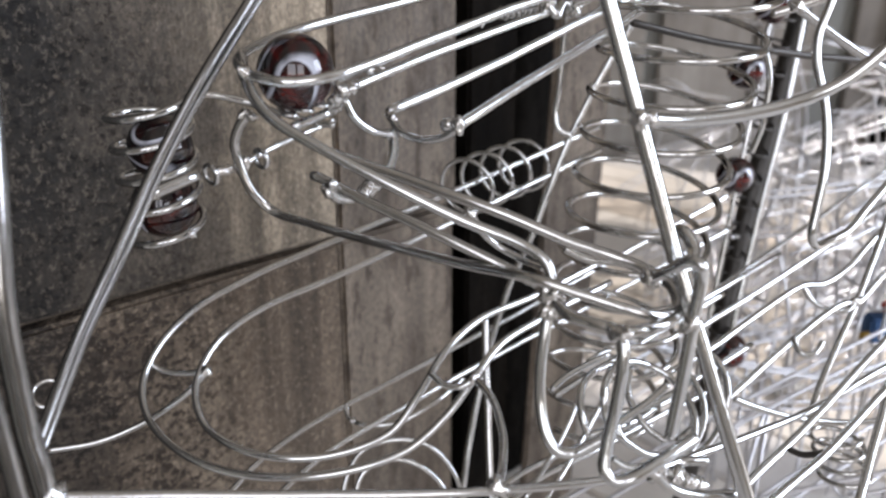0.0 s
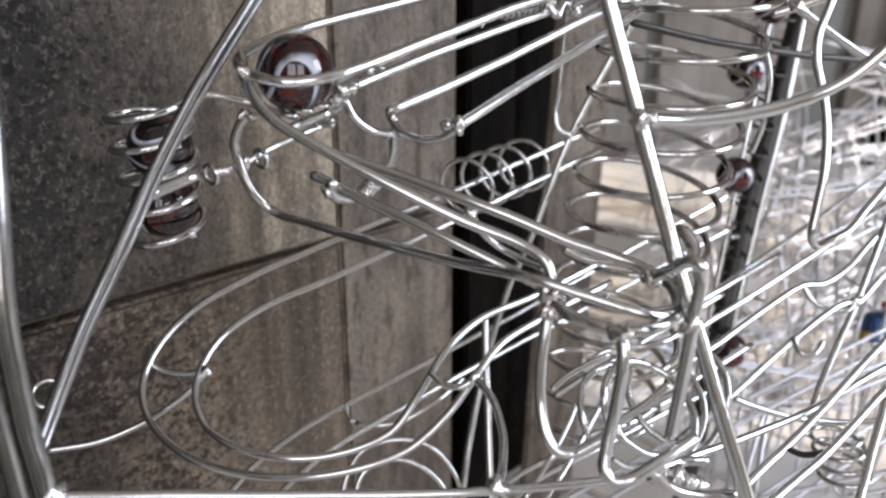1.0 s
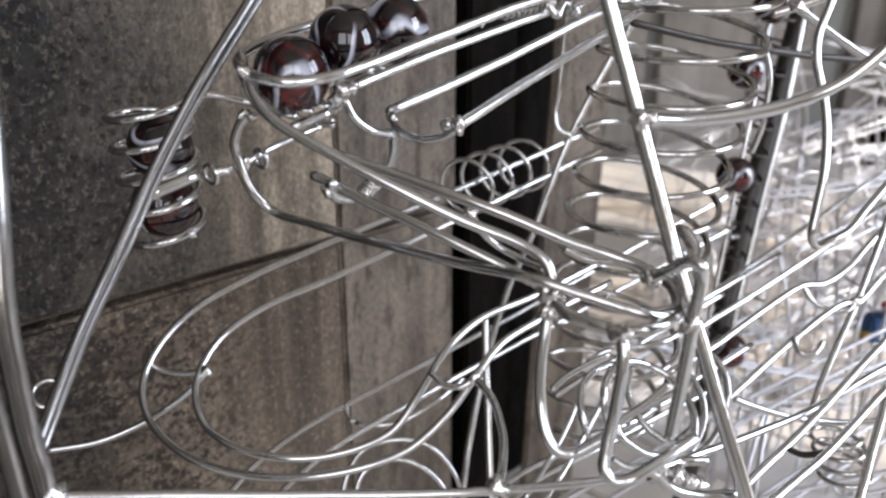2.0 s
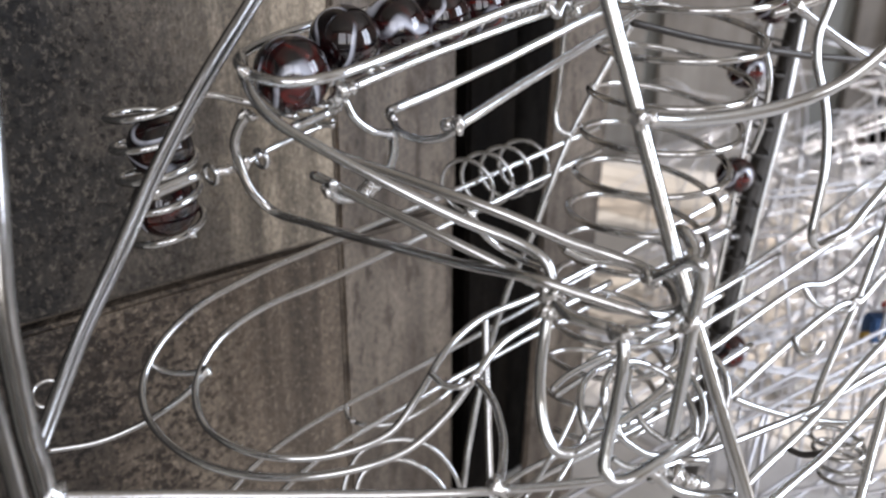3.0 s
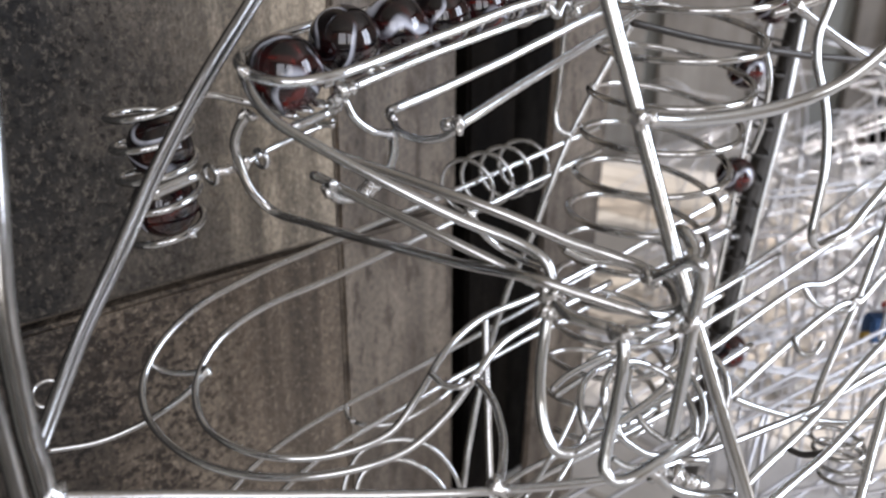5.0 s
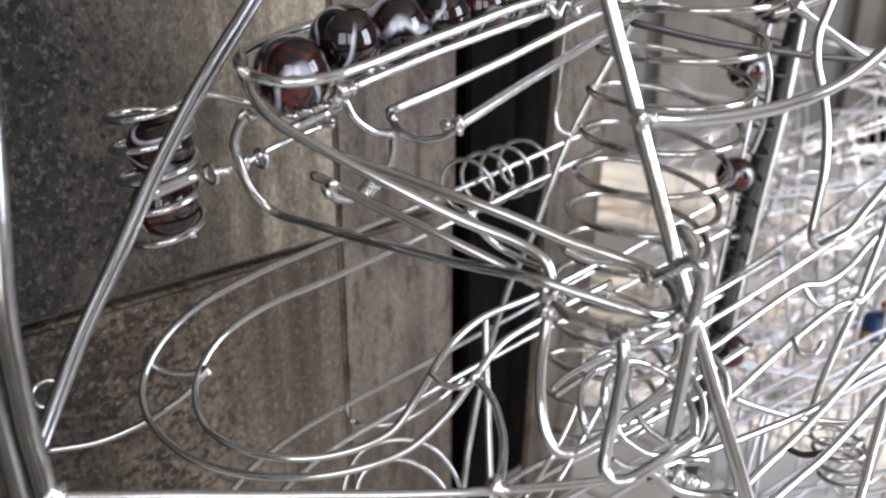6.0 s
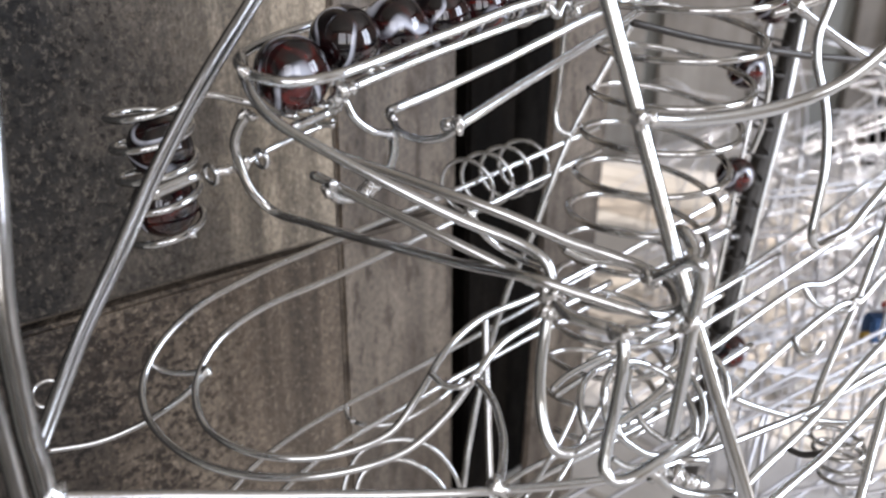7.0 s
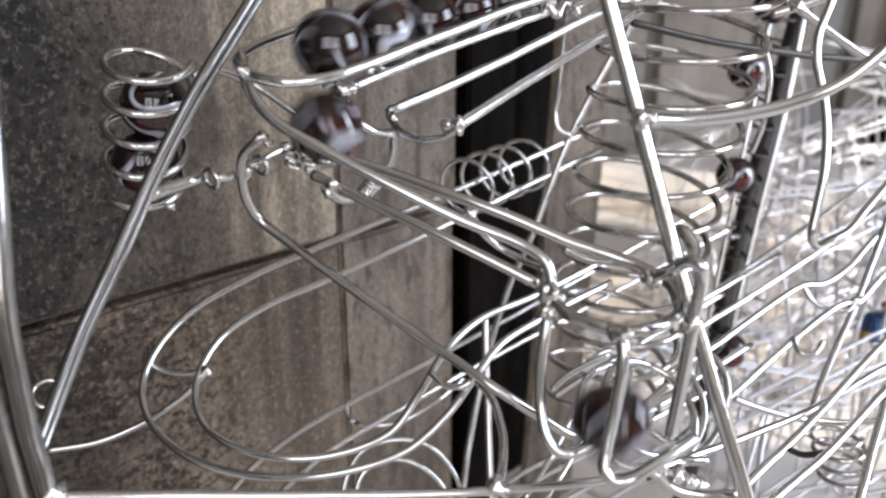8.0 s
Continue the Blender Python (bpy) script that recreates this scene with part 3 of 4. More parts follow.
wire(lever, [(-0.0610, 0.1886, 1.1684), (-0.0575, 0.1912, 1.1698), (-0.0527, 0.1930, 1.1690), (-0.0477, 0.1946, 1.1674), (-0.0362, 0.1915, 1.1647), (-0.0263, 0.1887, 1.1629)], 1.9, "top_arm", STEEL_DULL)
blob(lever, (-0.0592, 0.1769, 1.1393), 2.0, 28)
trap = wire(lever, [(-0.0310, 0.1617, 1.1678), (-0.0233, 0.1679, 1.1702)], 2.0, "trap_plate", None, "small grid of soldered rings on a bar")
blob(lever, (-0.0238, 0.1679, 1.1702), 2.4, 29)
for i in range(4):
    for j in range(3):
        hoop(trap, Vector((-0.0341, 0.1583, 1.1701)) + i * Vector((0.0030, 0.0019, 0.0006)) + j * Vector((-0.0010, 0.0032, 0.0)), (0.1, 0.1, 1), 1.5, 0.75, "trap_ring", STEEL)

# ---- back track with its bend ----
bend = thing("bend_track", (-0.0621, 0.1797, 1.0942), "shiny steel wire track sweeping round a wide bend", "marble track")
wire(bend, [(0.0576, 0.2898, 1.1425), (0.0432, 0.2760, 1.1398), (0.0029, 0.2459, 1.1301), (-0.0163, 0.2317, 1.1260), (-0.0370, 0.2171, 1.1211), (-0.0543, 0.2049, 1.1168), (-0.0672, 0.1936, 1.1120), (-0.0738, 0.1839, 1.1059), (-0.0756, 0.1754, 1.1000), (-0.0723, 0.1681, 1.0947), (-0.0640, 0.1613, 1.0905), (-0.0521, 0.1562, 1.0882), (-0.0369, 0.1531, 1.0884), (-0.0213, 0.1536, 1.0900), (-0.0084, 0.1570, 1.0933), (0.0008, 0.1623, 1.0991), (0.0076, 0.1680, 1.1061), (0.0141, 0.1752, 1.1112), (0.0249, 0.1855, 1.1132), (0.0469, 0.2054, 1.1153)], 1.95, "rail")
wire(bend, [(0.0564, 0.2791, 1.1364), (0.0439, 0.2656, 1.1345), (0.0046, 0.2343, 1.1246), (-0.0140, 0.2199, 1.1201), (-0.0325, 0.2066, 1.1156), (-0.0493, 0.1946, 1.1119), (-0.0580, 0.1856, 1.1076), (-0.0617, 0.1772, 1.1022), (-0.0613, 0.1715, 1.0982), (-0.0575, 0.1657, 1.0939), (-0.0489, 0.1605, 1.0913), (-0.0377, 0.1580, 1.0902), (-0.0246, 0.1592, 1.0907), (-0.0127, 0.1626, 1.0943), (-0.0060, 0.1683, 1.1010), (0.0008, 0.1765, 1.1090), (0.0096, 0.1855, 1.1132), (0.0263, 0.1979, 1.1151), (0.0495, 0.2191, 1.1178)], 1.95, "rail")
wire(bend, [(-0.0748, 0.1806, 1.1028), (-0.0716, 0.1801, 1.1013), (-0.0655, 0.1790, 1.1011), (-0.0600, 0.1784, 1.1024)], 1.6, "tie")
blob(bend, (-0.0600, 0.1774, 1.1027), 2.9, 30)
wire(bend, [(-0.0603, 0.1771, 1.1019), (-0.0641, 0.1757, 1.0979), (-0.0749, 0.1731, 1.0908), (-0.0861, 0.1696, 1.0870), (-0.0979, 0.1671, 1.0861)], 1.7, "tail")
wire(bend, [(-0.0030, 0.1684, 1.1071), (0.0001, 0.1657, 1.1055), (0.0041, 0.1646, 1.1054), (0.0077, 0.1653, 1.1073)], 1.6, "tie")
wire(bend, [(0.0077, 0.1652, 1.1070), (0.0113, 0.1574, 1.1062), (0.0130, 0.1478, 1.1032), (0.0122, 0.1385, 1.1011), (0.0108, 0.1312, 1.1013)], 1.9, "stand")
blob(bend, (0.0077, 0.1653, 1.1073), 2.6, 31)
for k in range(4):
    hoop(bend, Vector((0.0079, 0.2533, 1.1299)).lerp(Vector((0.0284, 0.2732, 1.1320)), k / 3), (0.42, 0.86, 0.12), 9.3, 1.5, "loop")

low = thing("lower_track", (-0.0315, 0.2068, 1.0665), "thin steel wire track running low along the wall", "marble track")
wire(low, [(-0.0618, 0.1768, 1.0602), (-0.0530, 0.1878, 1.0669), ((-0.0432, 0.1968, 1.0711)), (-0.0296, 0.2075, 1.0743), (0.0029, 0.2313, 1.0811), (0.0349, 0.2552, 1.0883), (0.0720, 0.2820, 1.0976), (0.1216, 0.3182, 1.1095)], 1.7, "rail")
wire(low, [(-0.0467, 0.1721, 1.0648), (-0.0388, 0.1802, 1.0695), (-0.0292, 0.1898, 1.0724), (-0.0108, 0.2058, 1.0754), (0.0101, 0.2239, 1.0785), (0.0337, 0.2424, 1.0824), (0.0696, 0.2683, 1.0893), (0.1179, 0.3039, 1.0994)], 1.7, "rail")
wire(low, [(-0.0292, 0.2077, 1.0748), (-0.0282, 0.2046, 1.0722), (-0.0239, 0.2005, 1.0725), (-0.0139, 0.2006, 1.0728), (-0.0024, 0.2061, 1.0764), (0.0063, 0.2156, 1.0790)], 1.5, "tie")
blob(low, (-0.0267, 0.2025, 1.0722), 2.4, 32)
arch = thing("arch_track", (-0.0138, 0.1920, 1.0551), "thin steel wire arch near the base", "marble track")
wire(arch, [(-0.0300, 0.1853, 1.0426), (-0.0280, 0.1915, 1.0594), (-0.0237, 0.1960, 1.0659), (-0.0140, 0.1998, 1.0676), (-0.0040, 0.2016, 1.0640), (0.0036, 0.2004, 1.0549), (0.0079, 0.1951, 1.0343)], 1.5, "rail")
wire(arch, [(-0.0255, 0.1772, 1.0495), (-0.0224, 0.1836, 1.0671), (-0.0163, 0.1866, 1.0695), (-0.0101, 0.1883, 1.0683), (-0.0030, 0.1887, 1.0634), (0.0026, 0.1876, 1.0546), (0.0050, 0.1853, 1.0426)], 1.5, "rail")
wire(arch, [(0.0127, 0.2185, 1.0987), (0.0133, 0.2086, 1.0772), (0.0142, 0.1963, 1.0494), (0.0147, 0.1879, 1.0322), (0.016, 0.188, 0.881)], 2.2, "support", STEEL_DULL)

ring_small = thing("wire_ring", (-0.0949, 0.1668, 1.1026), "small loose steel wire ring on the frame", "wire ring")
hoop(ring_small, (-0.0949, 0.1667, 1.1024), (0.3, -0.6, 0.75), 3.4, 1.2, "ring")

# ---- tall spiral ----
spiral = thing("spiral_track", (0.0618, 0.2252, 1.0878), "tall steel wire spiral track winding downwards", "spiral track")
def tall_spiral(first, last, per=32):
    """Ten turns that tighten a little towards the base; the right and the front side of each hang low."""
    u, v = Vector((1, 0, -0.0674)).normalized(), Vector((0, -1, -0.125)).normalized()
    path = []
    for k in range(int(first * per), int(last * per) + 1):
        n = k / per
        c = Vector((0.0705 - 0.00179 * n, 0.2394, 1.1809 - 0.01294 * n + 0.000086 * n * n))
        w = 0.0004 * noise.noise_vector(Vector((n * 2.1, 0.3, 0.7)))
        path.append(c + w + (0.0238 - 0.000234 * n) * (math.cos(2 * math.pi * n) * u + math.sin(2 * math.pi * n) * v))
    return path


part("spiral", tube(tall_spiral(-3.0, 10.4), 0.0021), STEEL_DULL, spiral)
wire(spiral, [(0.0938, 0.2390, 1.1784), (0.0974, 0.2391, 1.1670), (0.0970, 0.2385, 1.1535), (0.0952, 0.2395, 1.1446)], 1.9, "support")
wire(spiral, [(0.0552, 0.2387, 1.1832), (0.0782, 0.2473, 1.1777), (0.1122, 0.2612, 1.1720), (0.1512, 0.2754, 1.1673), (0.1865, 0.2895, 1.1620)], 2.2, "stay", STEEL_DARK)
basket = thing("ring_basket", (0.0521, 0.1752, 1.0819), "basket of crossed steel wire hoops", "wire basket")
wire(basket, [(0.0366, 0.1720, 1.0877), (0.0351, 0.1736, 1.0921), (0.0352, 0.1777, 1.0946), (0.0368, 0.1816, 1.0968), (0.0402, 0.1862, 1.0976), (0.0447, 0.1894, 1.0976), (0.0495, 0.1920, 1.0961)], 2.0, "hoop")
wire(basket, [(0.0430, 0.1719, 1.0874), (0.0411, 0.1736, 1.0921), (0.0406, 0.1753, 1.0968), (0.0421, 0.1793, 1.0991), (0.0452, 0.1839, 1.1002), (0.0501, 0.1871, 1.1001), (0.0554, 0.1885, 1.0980), (0.0600, 0.1877, 1.0958), (0.0632, 0.1847, 1.0934), (0.0648, 0.1806, 1.0910), (0.0650, 0.1764, 1.0882), (0.0635, 0.1731, 1.0849), (0.0601, 0.1703, 1.0831)], 2.1, "hoop")
wire(basket, [(0.0539, 0.1916, 1.0977), (0.0498, 0.1864, 1.0980), (0.0480, 0.1813, 1.0958), (0.0484, 0.1782, 1.0931), (0.0499, 0.1752, 1.0906), (0.0525, 0.1731, 1.0879), (0.0560, 0.1714, 1.0861)], 1.9, "hoop")
wire(basket, [(0.0426, 0.1684, 1.0926), (0.0440, 0.1673, 1.0896), (0.0473, 0.1673, 1.0867), (0.0518, 0.1684, 1.0838), (0.0569, 0.1701, 1.0826), (0.0615, 0.1723, 1.0828)], 2.0, "hoop")
wire(basket, [(0.0681, 0.1883, 1.1032), (0.0710, 0.1858, 1.1022), (0.0731, 0.1826, 1.0993), (0.0734, 0.1790, 1.0954), (0.0722, 0.1762, 1.0905), (0.0690, 0.1732, 1.0852), (0.0633, 0.1705, 1.0808)], 2.0, "bow")
wire(basket, [(0.0647, 0.1911, 1.0963), (0.0676, 0.1880, 1.0937), (0.0692, 0.1847, 1.0904), (0.0690, 0.1811, 1.0866), (0.0668, 0.1776, 1.0828), (0.0641, 0.1747, 1.0805)], 1.9, "bow")
wire(basket, [(0.0437, 0.1727, 1.0898), (0.0485, 0.1755, 1.0915), (0.0533, 0.1783, 1.0934), (0.0583, 0.1814, 1.0962)], 2.2, "strap")
wire(basket, [(0.0373, 0.1719, 1.0874), (0.0442, 0.1742, 1.0881), (0.0509, 0.1784, 1.0879), (0.0564, 0.1829, 1.0886)], 1.8, "strap")
wire(basket, [(0.0430, 0.1698, 1.0818), (0.0466, 0.1691, 1.0799), (0.0523, 0.1693, 1.0804), (0.0573, 0.1701, 1.0826)], 1.9, "strap")
wire(basket, [(0.0298, 0.1891, 1.0908), (0.0335, 0.1919, 1.0927), (0.0402, 0.1958, 1.0946), (0.0464, 0.1994, 1.0957)], 1.9, "strap")
wire(basket, [(0.0433, 0.1767, 1.0860), (0.0630, 0.1863, 1.0921), (0.0897, 0.2066, 1.0952)], 1.8, "rail")

fan = thing("fan_track", (0.0289, 0.1915, 1.0536), "bright thin steel wires fanning out near the base", "marble track")
wire(fan, [(0.0128, 0.1953, 1.0466), (0.0207, 0.2015, 1.0520), (0.0386, 0.2130, 1.0543), (0.0573, 0.2258, 1.0543), (0.0832, 0.2454, 1.0556)], 1.8, "rail")
wire(fan, [(0.0156, 0.1881, 1.0502), (0.0277, 0.1965, 1.0557), (0.0464, 0.2079, 1.0578), (0.0674, 0.2233, 1.0591), (0.0985, 0.2450, 1.0603)], 1.8, "rail")
wire(fan, [(0.0229, 0.1831, 1.0599), (0.0308, 0.1920, 1.0667), (0.0378, 0.2028, 1.0730), (0.0422, 0.2115, 1.0794)], 1.6, "rail")
wire(fan, [(0.0272, 0.1793, 1.0610), (0.0343, 0.1875, 1.0661), (0.0424, 0.1999, 1.0710), (0.0499, 0.2109, 1.0778)], 1.6, "rail")
wire(fan, [(0.0439, 0.2139, 1.0859), (0.0623, 0.2276, 1.0886), (0.0925, 0.2503, 1.0925), (0.1260, 0.2775, 1.0970)], 1.8, "rail")
wire(fan, [(0.0339, 0.2068, 1.0783), (0.0520, 0.2192, 1.0830), (0.0730, 0.2337, 1.0877), (0.0971, 0.2522, 1.0918)], 1.8, "rail")
knot = thing("wire_knot", (0.0493, 0.1432, 1.0963), "rough soldered knot of steel wires above the base", "wire knot")
wire(knot, [(0.0462, 0.1459, 1.0980), (0.0499, 0.1444, 1.0940), (0.0548, 0.1455, 1.0910), (0.0601, 0.1464, 1.0877)], 2.4)
wire(knot, [(0.0460, 0.1478, 1.0915), (0.0517, 0.1474, 1.0962), (0.0586, 0.1493, 1.0956)], 2.2)
wire(knot, [(0.0528, 0.1534, 1.0951), (0.0523, 0.1461, 1.0927), (0.0548, 0.1423, 1.0882)], 2.0)
for k, (c, m) in enumerate((((0.0505, 0.1449, 1.0953), 5.0), ((0.0533, 0.1453, 1.0933), 4.4), ((0.0564, 0.1458, 1.0918), 3.6), ((0.0489, 0.1463, 1.0961), 3.4))):
    blob(knot, c, m, 40 + k)

# ---- tracks in the light ----
side = thing("side_track", (0.1056, 0.2139, 1.0859), "bright steel wire tracks climbing in the light", "marble track")
wire(side, [(0.0851, 0.2469, 1.0888), (0.1131, 0.2705, 1.0952), (0.1435, 0.2962, 1.1015), (0.1700, 0.3178, 1.1084), (0.2120, 0.3489, 1.1205)], 1.9, "rail")
wire(side, [(0.0835, 0.2370, 1.0851), (0.1092, 0.2575, 1.0888), (0.1472, 0.2860, 1.0970), (0.1826, 0.3128, 1.1062)], 1.9, "rail")
wire(side, [(0.0608, 0.1904, 1.0946), (0.0745, 0.1989, 1.0974), (0.1096, 0.2235, 1.1065), (0.1184, 0.2274, 1.1056), (0.1289, 0.2347, 1.1081), (0.1401, 0.2434, 1.1145), (0.1539, 0.2527, 1.1223)], 1.9, "rail")
wire(side, [(0.0618, 0.1782, 1.0815), (0.0784, 0.1892, 1.0883), (0.1020, 0.2071, 1.0966), (0.1226, 0.2217, 1.1016), (0.1284, 0.2246, 1.1007), (0.1411, 0.2343, 1.1069), (0.1590, 0.2457, 1.1147)], 2.1, "rail")
wire(side, [(0.1017, 0.2065, 1.0979), (0.1018, 0.2047, 1.0958), (0.1028, 0.2031, 1.0943), (0.1051, 0.2029, 1.0937), (0.1078, 0.2042, 1.0943), (0.1104, 0.2069, 1.0959)], 1.8, "tie")
wire(side, [(0.1103, 0.2234, 1.1063), (0.1134, 0.2218, 1.1020), (0.1220, 0.2208, 1.0992), (0.1276, 0.2235, 1.1007)], 1.7, "tie")
blob(side, (0.1264, 0.2228, 1.1016), 3.2, 33)
wire(side, [(0.1076, 0.2019, 1.0677), (0.1130, 0.2092, 1.0788), (0.1284, 0.2255, 1.1003), (0.1390, 0.2375, 1.1157), (0.1485, 0.2494, 1.1310)], 2.0, "support")
front_side = thing("front_track", (0.0937, 0.1704, 1.0834), "pair of bright steel rails rising from the base", "marble track")
wire(front_side, [(0.0548, 0.1404, 1.0830), (0.0689, 0.1508, 1.0881), (0.0909, 0.1680, 1.0945), (0.1187, 0.1909, 1.1046), (0.1505, 0.2145, 1.1169)], 2.1, "rail")
wire(front_side, [(0.0604, 0.1339, 1.0884), (0.0709, 0.1413, 1.0912), (0.0889, 0.1552, 1.0943), (0.1098, 0.1723, 1.1002), (0.1387, 0.1931, 1.1106)], 2.1, "rail")
wire(front_side, [(0.0829, 0.1621, 1.0899), (0.0854, 0.1599, 1.0898), (0.0878, 0.1583, 1.0911), (0.0888, 0.1568, 1.0927)], 1.6, "tie", STEEL_DARK)
wire(front_side, [(0.0833, 0.1977, 1.0825), (0.0889, 0.1988, 1.0796), (0.1029, 0.2011, 1.0741), (0.1190, 0.2041, 1.0707), (0.1399, 0.2079, 1.0694)], 1.9, "rail")
wire(front_side, [(0.098, 0.155, 0.881), (0.0985, 0.1558, 1.0727), (0.1034, 0.1629, 1.0804), (0.1103, 0.1728, 1.0901), (0.1186, 0.1846, 1.1048)], 2.2, "support")
spring = thing("small_spring", (0.1202, 0.2015, 1.0520), "small steel wire spring", "spring")
coil(spring, (0.1170, 0.2031, 1.0680), (0.1209, 0.2002, 1.0541), 7.2, 7.2, 3.6, 1.5, 0.5, "spring_coil", STEEL_DULL)
bent = thing("bent_wire", (0.0890, 0.1786, 1.1351), "wavy bent steel wire hanging beside the hoop", "bent wire")
wire(bent, [(0.0867, 0.1827, 1.1990), (0.0853, 0.1820, 1.1914), (0.0830, 0.1807, 1.1849), (0.0831, 0.1796, 1.1789), (0.0852, 0.1780, 1.1717), (0.0863, 0.1760, 1.1631), (0.0862, 0.1739, 1.1545), (0.0850, 0.1723, 1.1470), (0.0843, 0.1712, 1.1413), (0.0860, 0.1723, 1.1383), (0.0921, 0.1774, 1.1378), (0.0985, 0.1820, 1.1386), (0.1057, 0.1886, 1.1423), (0.1131, 0.1953, 1.1460), (0.1242, 0.2041, 1.1527)], 2.0)
top_bar = thing("top_stay", (0.1045, 0.2398, 1.1863), "steel stay rods crossing above the lift", "wire frame")
wire(top_bar, [(0.0985, 0.2458, 1.1852), (0.1055, 0.2465, 1.1872), (0.1173, 0.2478, 1.1907)], 2.8, "stay", STEEL_DULL)
wire(top_bar, [(0.1038, 0.2469, 1.1883), (0.1176, 0.2479, 1.1793), (0.1378, 0.2502, 1.1680), (0.1626, 0.2536, 1.1542)], 2.8, "stay")
blob(top_bar, (0.1054, 0.2455, 1.1873), 4.5, 34)

# ---- chain lift ----
lift = thing("chain_lift", (0.1198, 0.3208, 1.0288), "dark upright chain lift with bright rail edge", "lift")
upright = wire(lift, [(0.1620, 0.3700, 1.1933), (0.1490, 0.3555, 1.1358), (0.1368, 0.3439, 1.0806), (0.1245, 0.3278, 1.0071), (0.112, 0.326, 0.881)], 9.0, "upright", STEEL_DARK, per=3)
wire(lift, [(0.1583, 0.3594, 1.1935), (0.1493, 0.3455, 1.1376), (0.1381, 0.3336, 1.0815), (0.1264, 0.3190, 1.0122)], 2.6, "edge_rail", STEEL)
wire(lift, [(0.1438, 0.3594, 1.1935), (0.1349, 0.3455, 1.1376), (0.1267, 0.3345, 1.0839), (0.1147, 0.3190, 1.0122)], 2.2, "edge_rail", STEEL_DULL)
for k in range(16):
    a = k / 15
    c = Vector((0.1500, 0.3599, 1.1889)).lerp(Vector((0.1231, 0.3235, 1.0186)), a)
    hoop(upright, c, (0.2, -0.3, 1), 5.0, 1.4, "chain_link", STEEL_DARK)


# ---- further tracks of the marble run ----
def clear_of_wall(c):
    d = c - EYE
    return d.dot(AWAY) < D_WALL - 0.02 or d.dot(ALONG) > 0.40


def further_tracks():
    rng = random.Random(23)

    def spot(near, far, low=0.895, high=1.14):
        while True:
            y = near + (far - near) * rng.random()
            c = Vector((y * rng.uniform(0.14, 0.66) ** 0.75, y, low + (high - low) * rng.random() ** 1.4))
            if clear_of_wall(c) and (c.x > 0.36 * c.y or rng.random() < 0.10) and (1.2 - c.z < 0.58 * c.y or rng.random() < 0.15):
                return c

    for k in range(110):
        c = spot(0.40, 0.98) if k % 9 else spot(0.27, 0.40, 0.90, 1.02)
        d = (ALONG * rng.uniform(0.7, 1.2) + AWAY * rng.uniform(-0.55, 0.25) + Vector((0, 0, rng.uniform(-0.25, 0.3)))).normalized()
        h, g = rng.uniform(0.04, 0.11), AWAY * 0.011
        sag = Vector((0, 0, rng.uniform(-0.02, 0.02))) + AWAY * rng.uniform(-0.03, 0.03)
        mid = c + sag * 0.6
        ends = [c - d * h, c + d * h + sag]
        if not all(clear_of_wall(e) and e.z > 0.886 and e.x > 0.2 * e.y for e in ends):
            continue
        tr = thing("wire_track", Vector((mid.x, mid.y, 0.881)), "bright steel wire track among many others", "marble track", "further wire tracks")
        for off in (g * 0, g):
            part("rail", tube(spline([ends[0] + off, mid + off, ends[1] + off], 7), 0.0019, 6), STEEL_FAR, tr)
        for e in (0.3, 0.8):
            q = ends[0].lerp(mid, e)
            part("tie", tube(spline([q, q + g * 0.5 - Vector((0, 0, 0.004)), q + g], 4), 0.0015, 6), STEEL_FAR, tr)
        bow = ALONG * rng.uniform(-0.035, 0.035) + AWAY * rng.uniform(-0.02, 0.01)
        foot = Vector((mid.x, mid.y, 0.881))
        part("support", tube(spline([mid, mid.lerp(foot, 0.3) + bow, mid.lerp(foot, 0.7) + bow * 0.8, foot + bow * 0.2], 5), 0.0020, 6), STEEL_FAR, tr)
    for k in range(46):
        c = spot(0.38, 0.92, 0.91, 1.14)
        r = rng.uniform(0.010, 0.026)
        lp = thing("wire_loop", Vector((c.x, c.y, 0.881)), "steel wire loop on a bent wire stand", "wire loop", "further wire loops")
        part("loop", tube(ring_path(c, (rng.uniform(-1, 1), rng.uniform(-1, 1), rng.uniform(-0.6, 1)), r, 22), 0.0018, 6, True), STEEL_FAR, lp)
        foot = Vector((c.x, c.y, 0.881))
        bow = Vector((rng.uniform(-0.03, 0.03), rng.uniform(-0.02, 0.02), 0))
        part("stand", tube(spline([foot + bow * 0.4, foot.lerp(c, 0.35) + bow, foot.lerp(c, 0.75) + bow * 0.7, c - Vector((0, 0, r * 0.9))], 5), 0.0018, 6), STEEL_FAR, lp)
    for k in range(12):
        c = spot(0.34, 0.75, 0.89, 1.06)
        sp = thing("wire_spiral", Vector((c.x, c.y, 0.881)), "small steel wire spiral around an upright rod", "spiral track", "further spirals")
        part("spiral", tube(helix_path(c, c + Vector((rng.uniform(-0.01, 0.01), 0, 0.05)), 0.016, 0.014, 4.5, 0, 16), 0.0018, 6), STEEL_FAR, sp)
        part("upright", tube([Vector((c.x, c.y, 0.881)), c + Vector((0, 0, 0.07))], 0.0024, 6), STEEL_FAR, sp)


further_tracks()

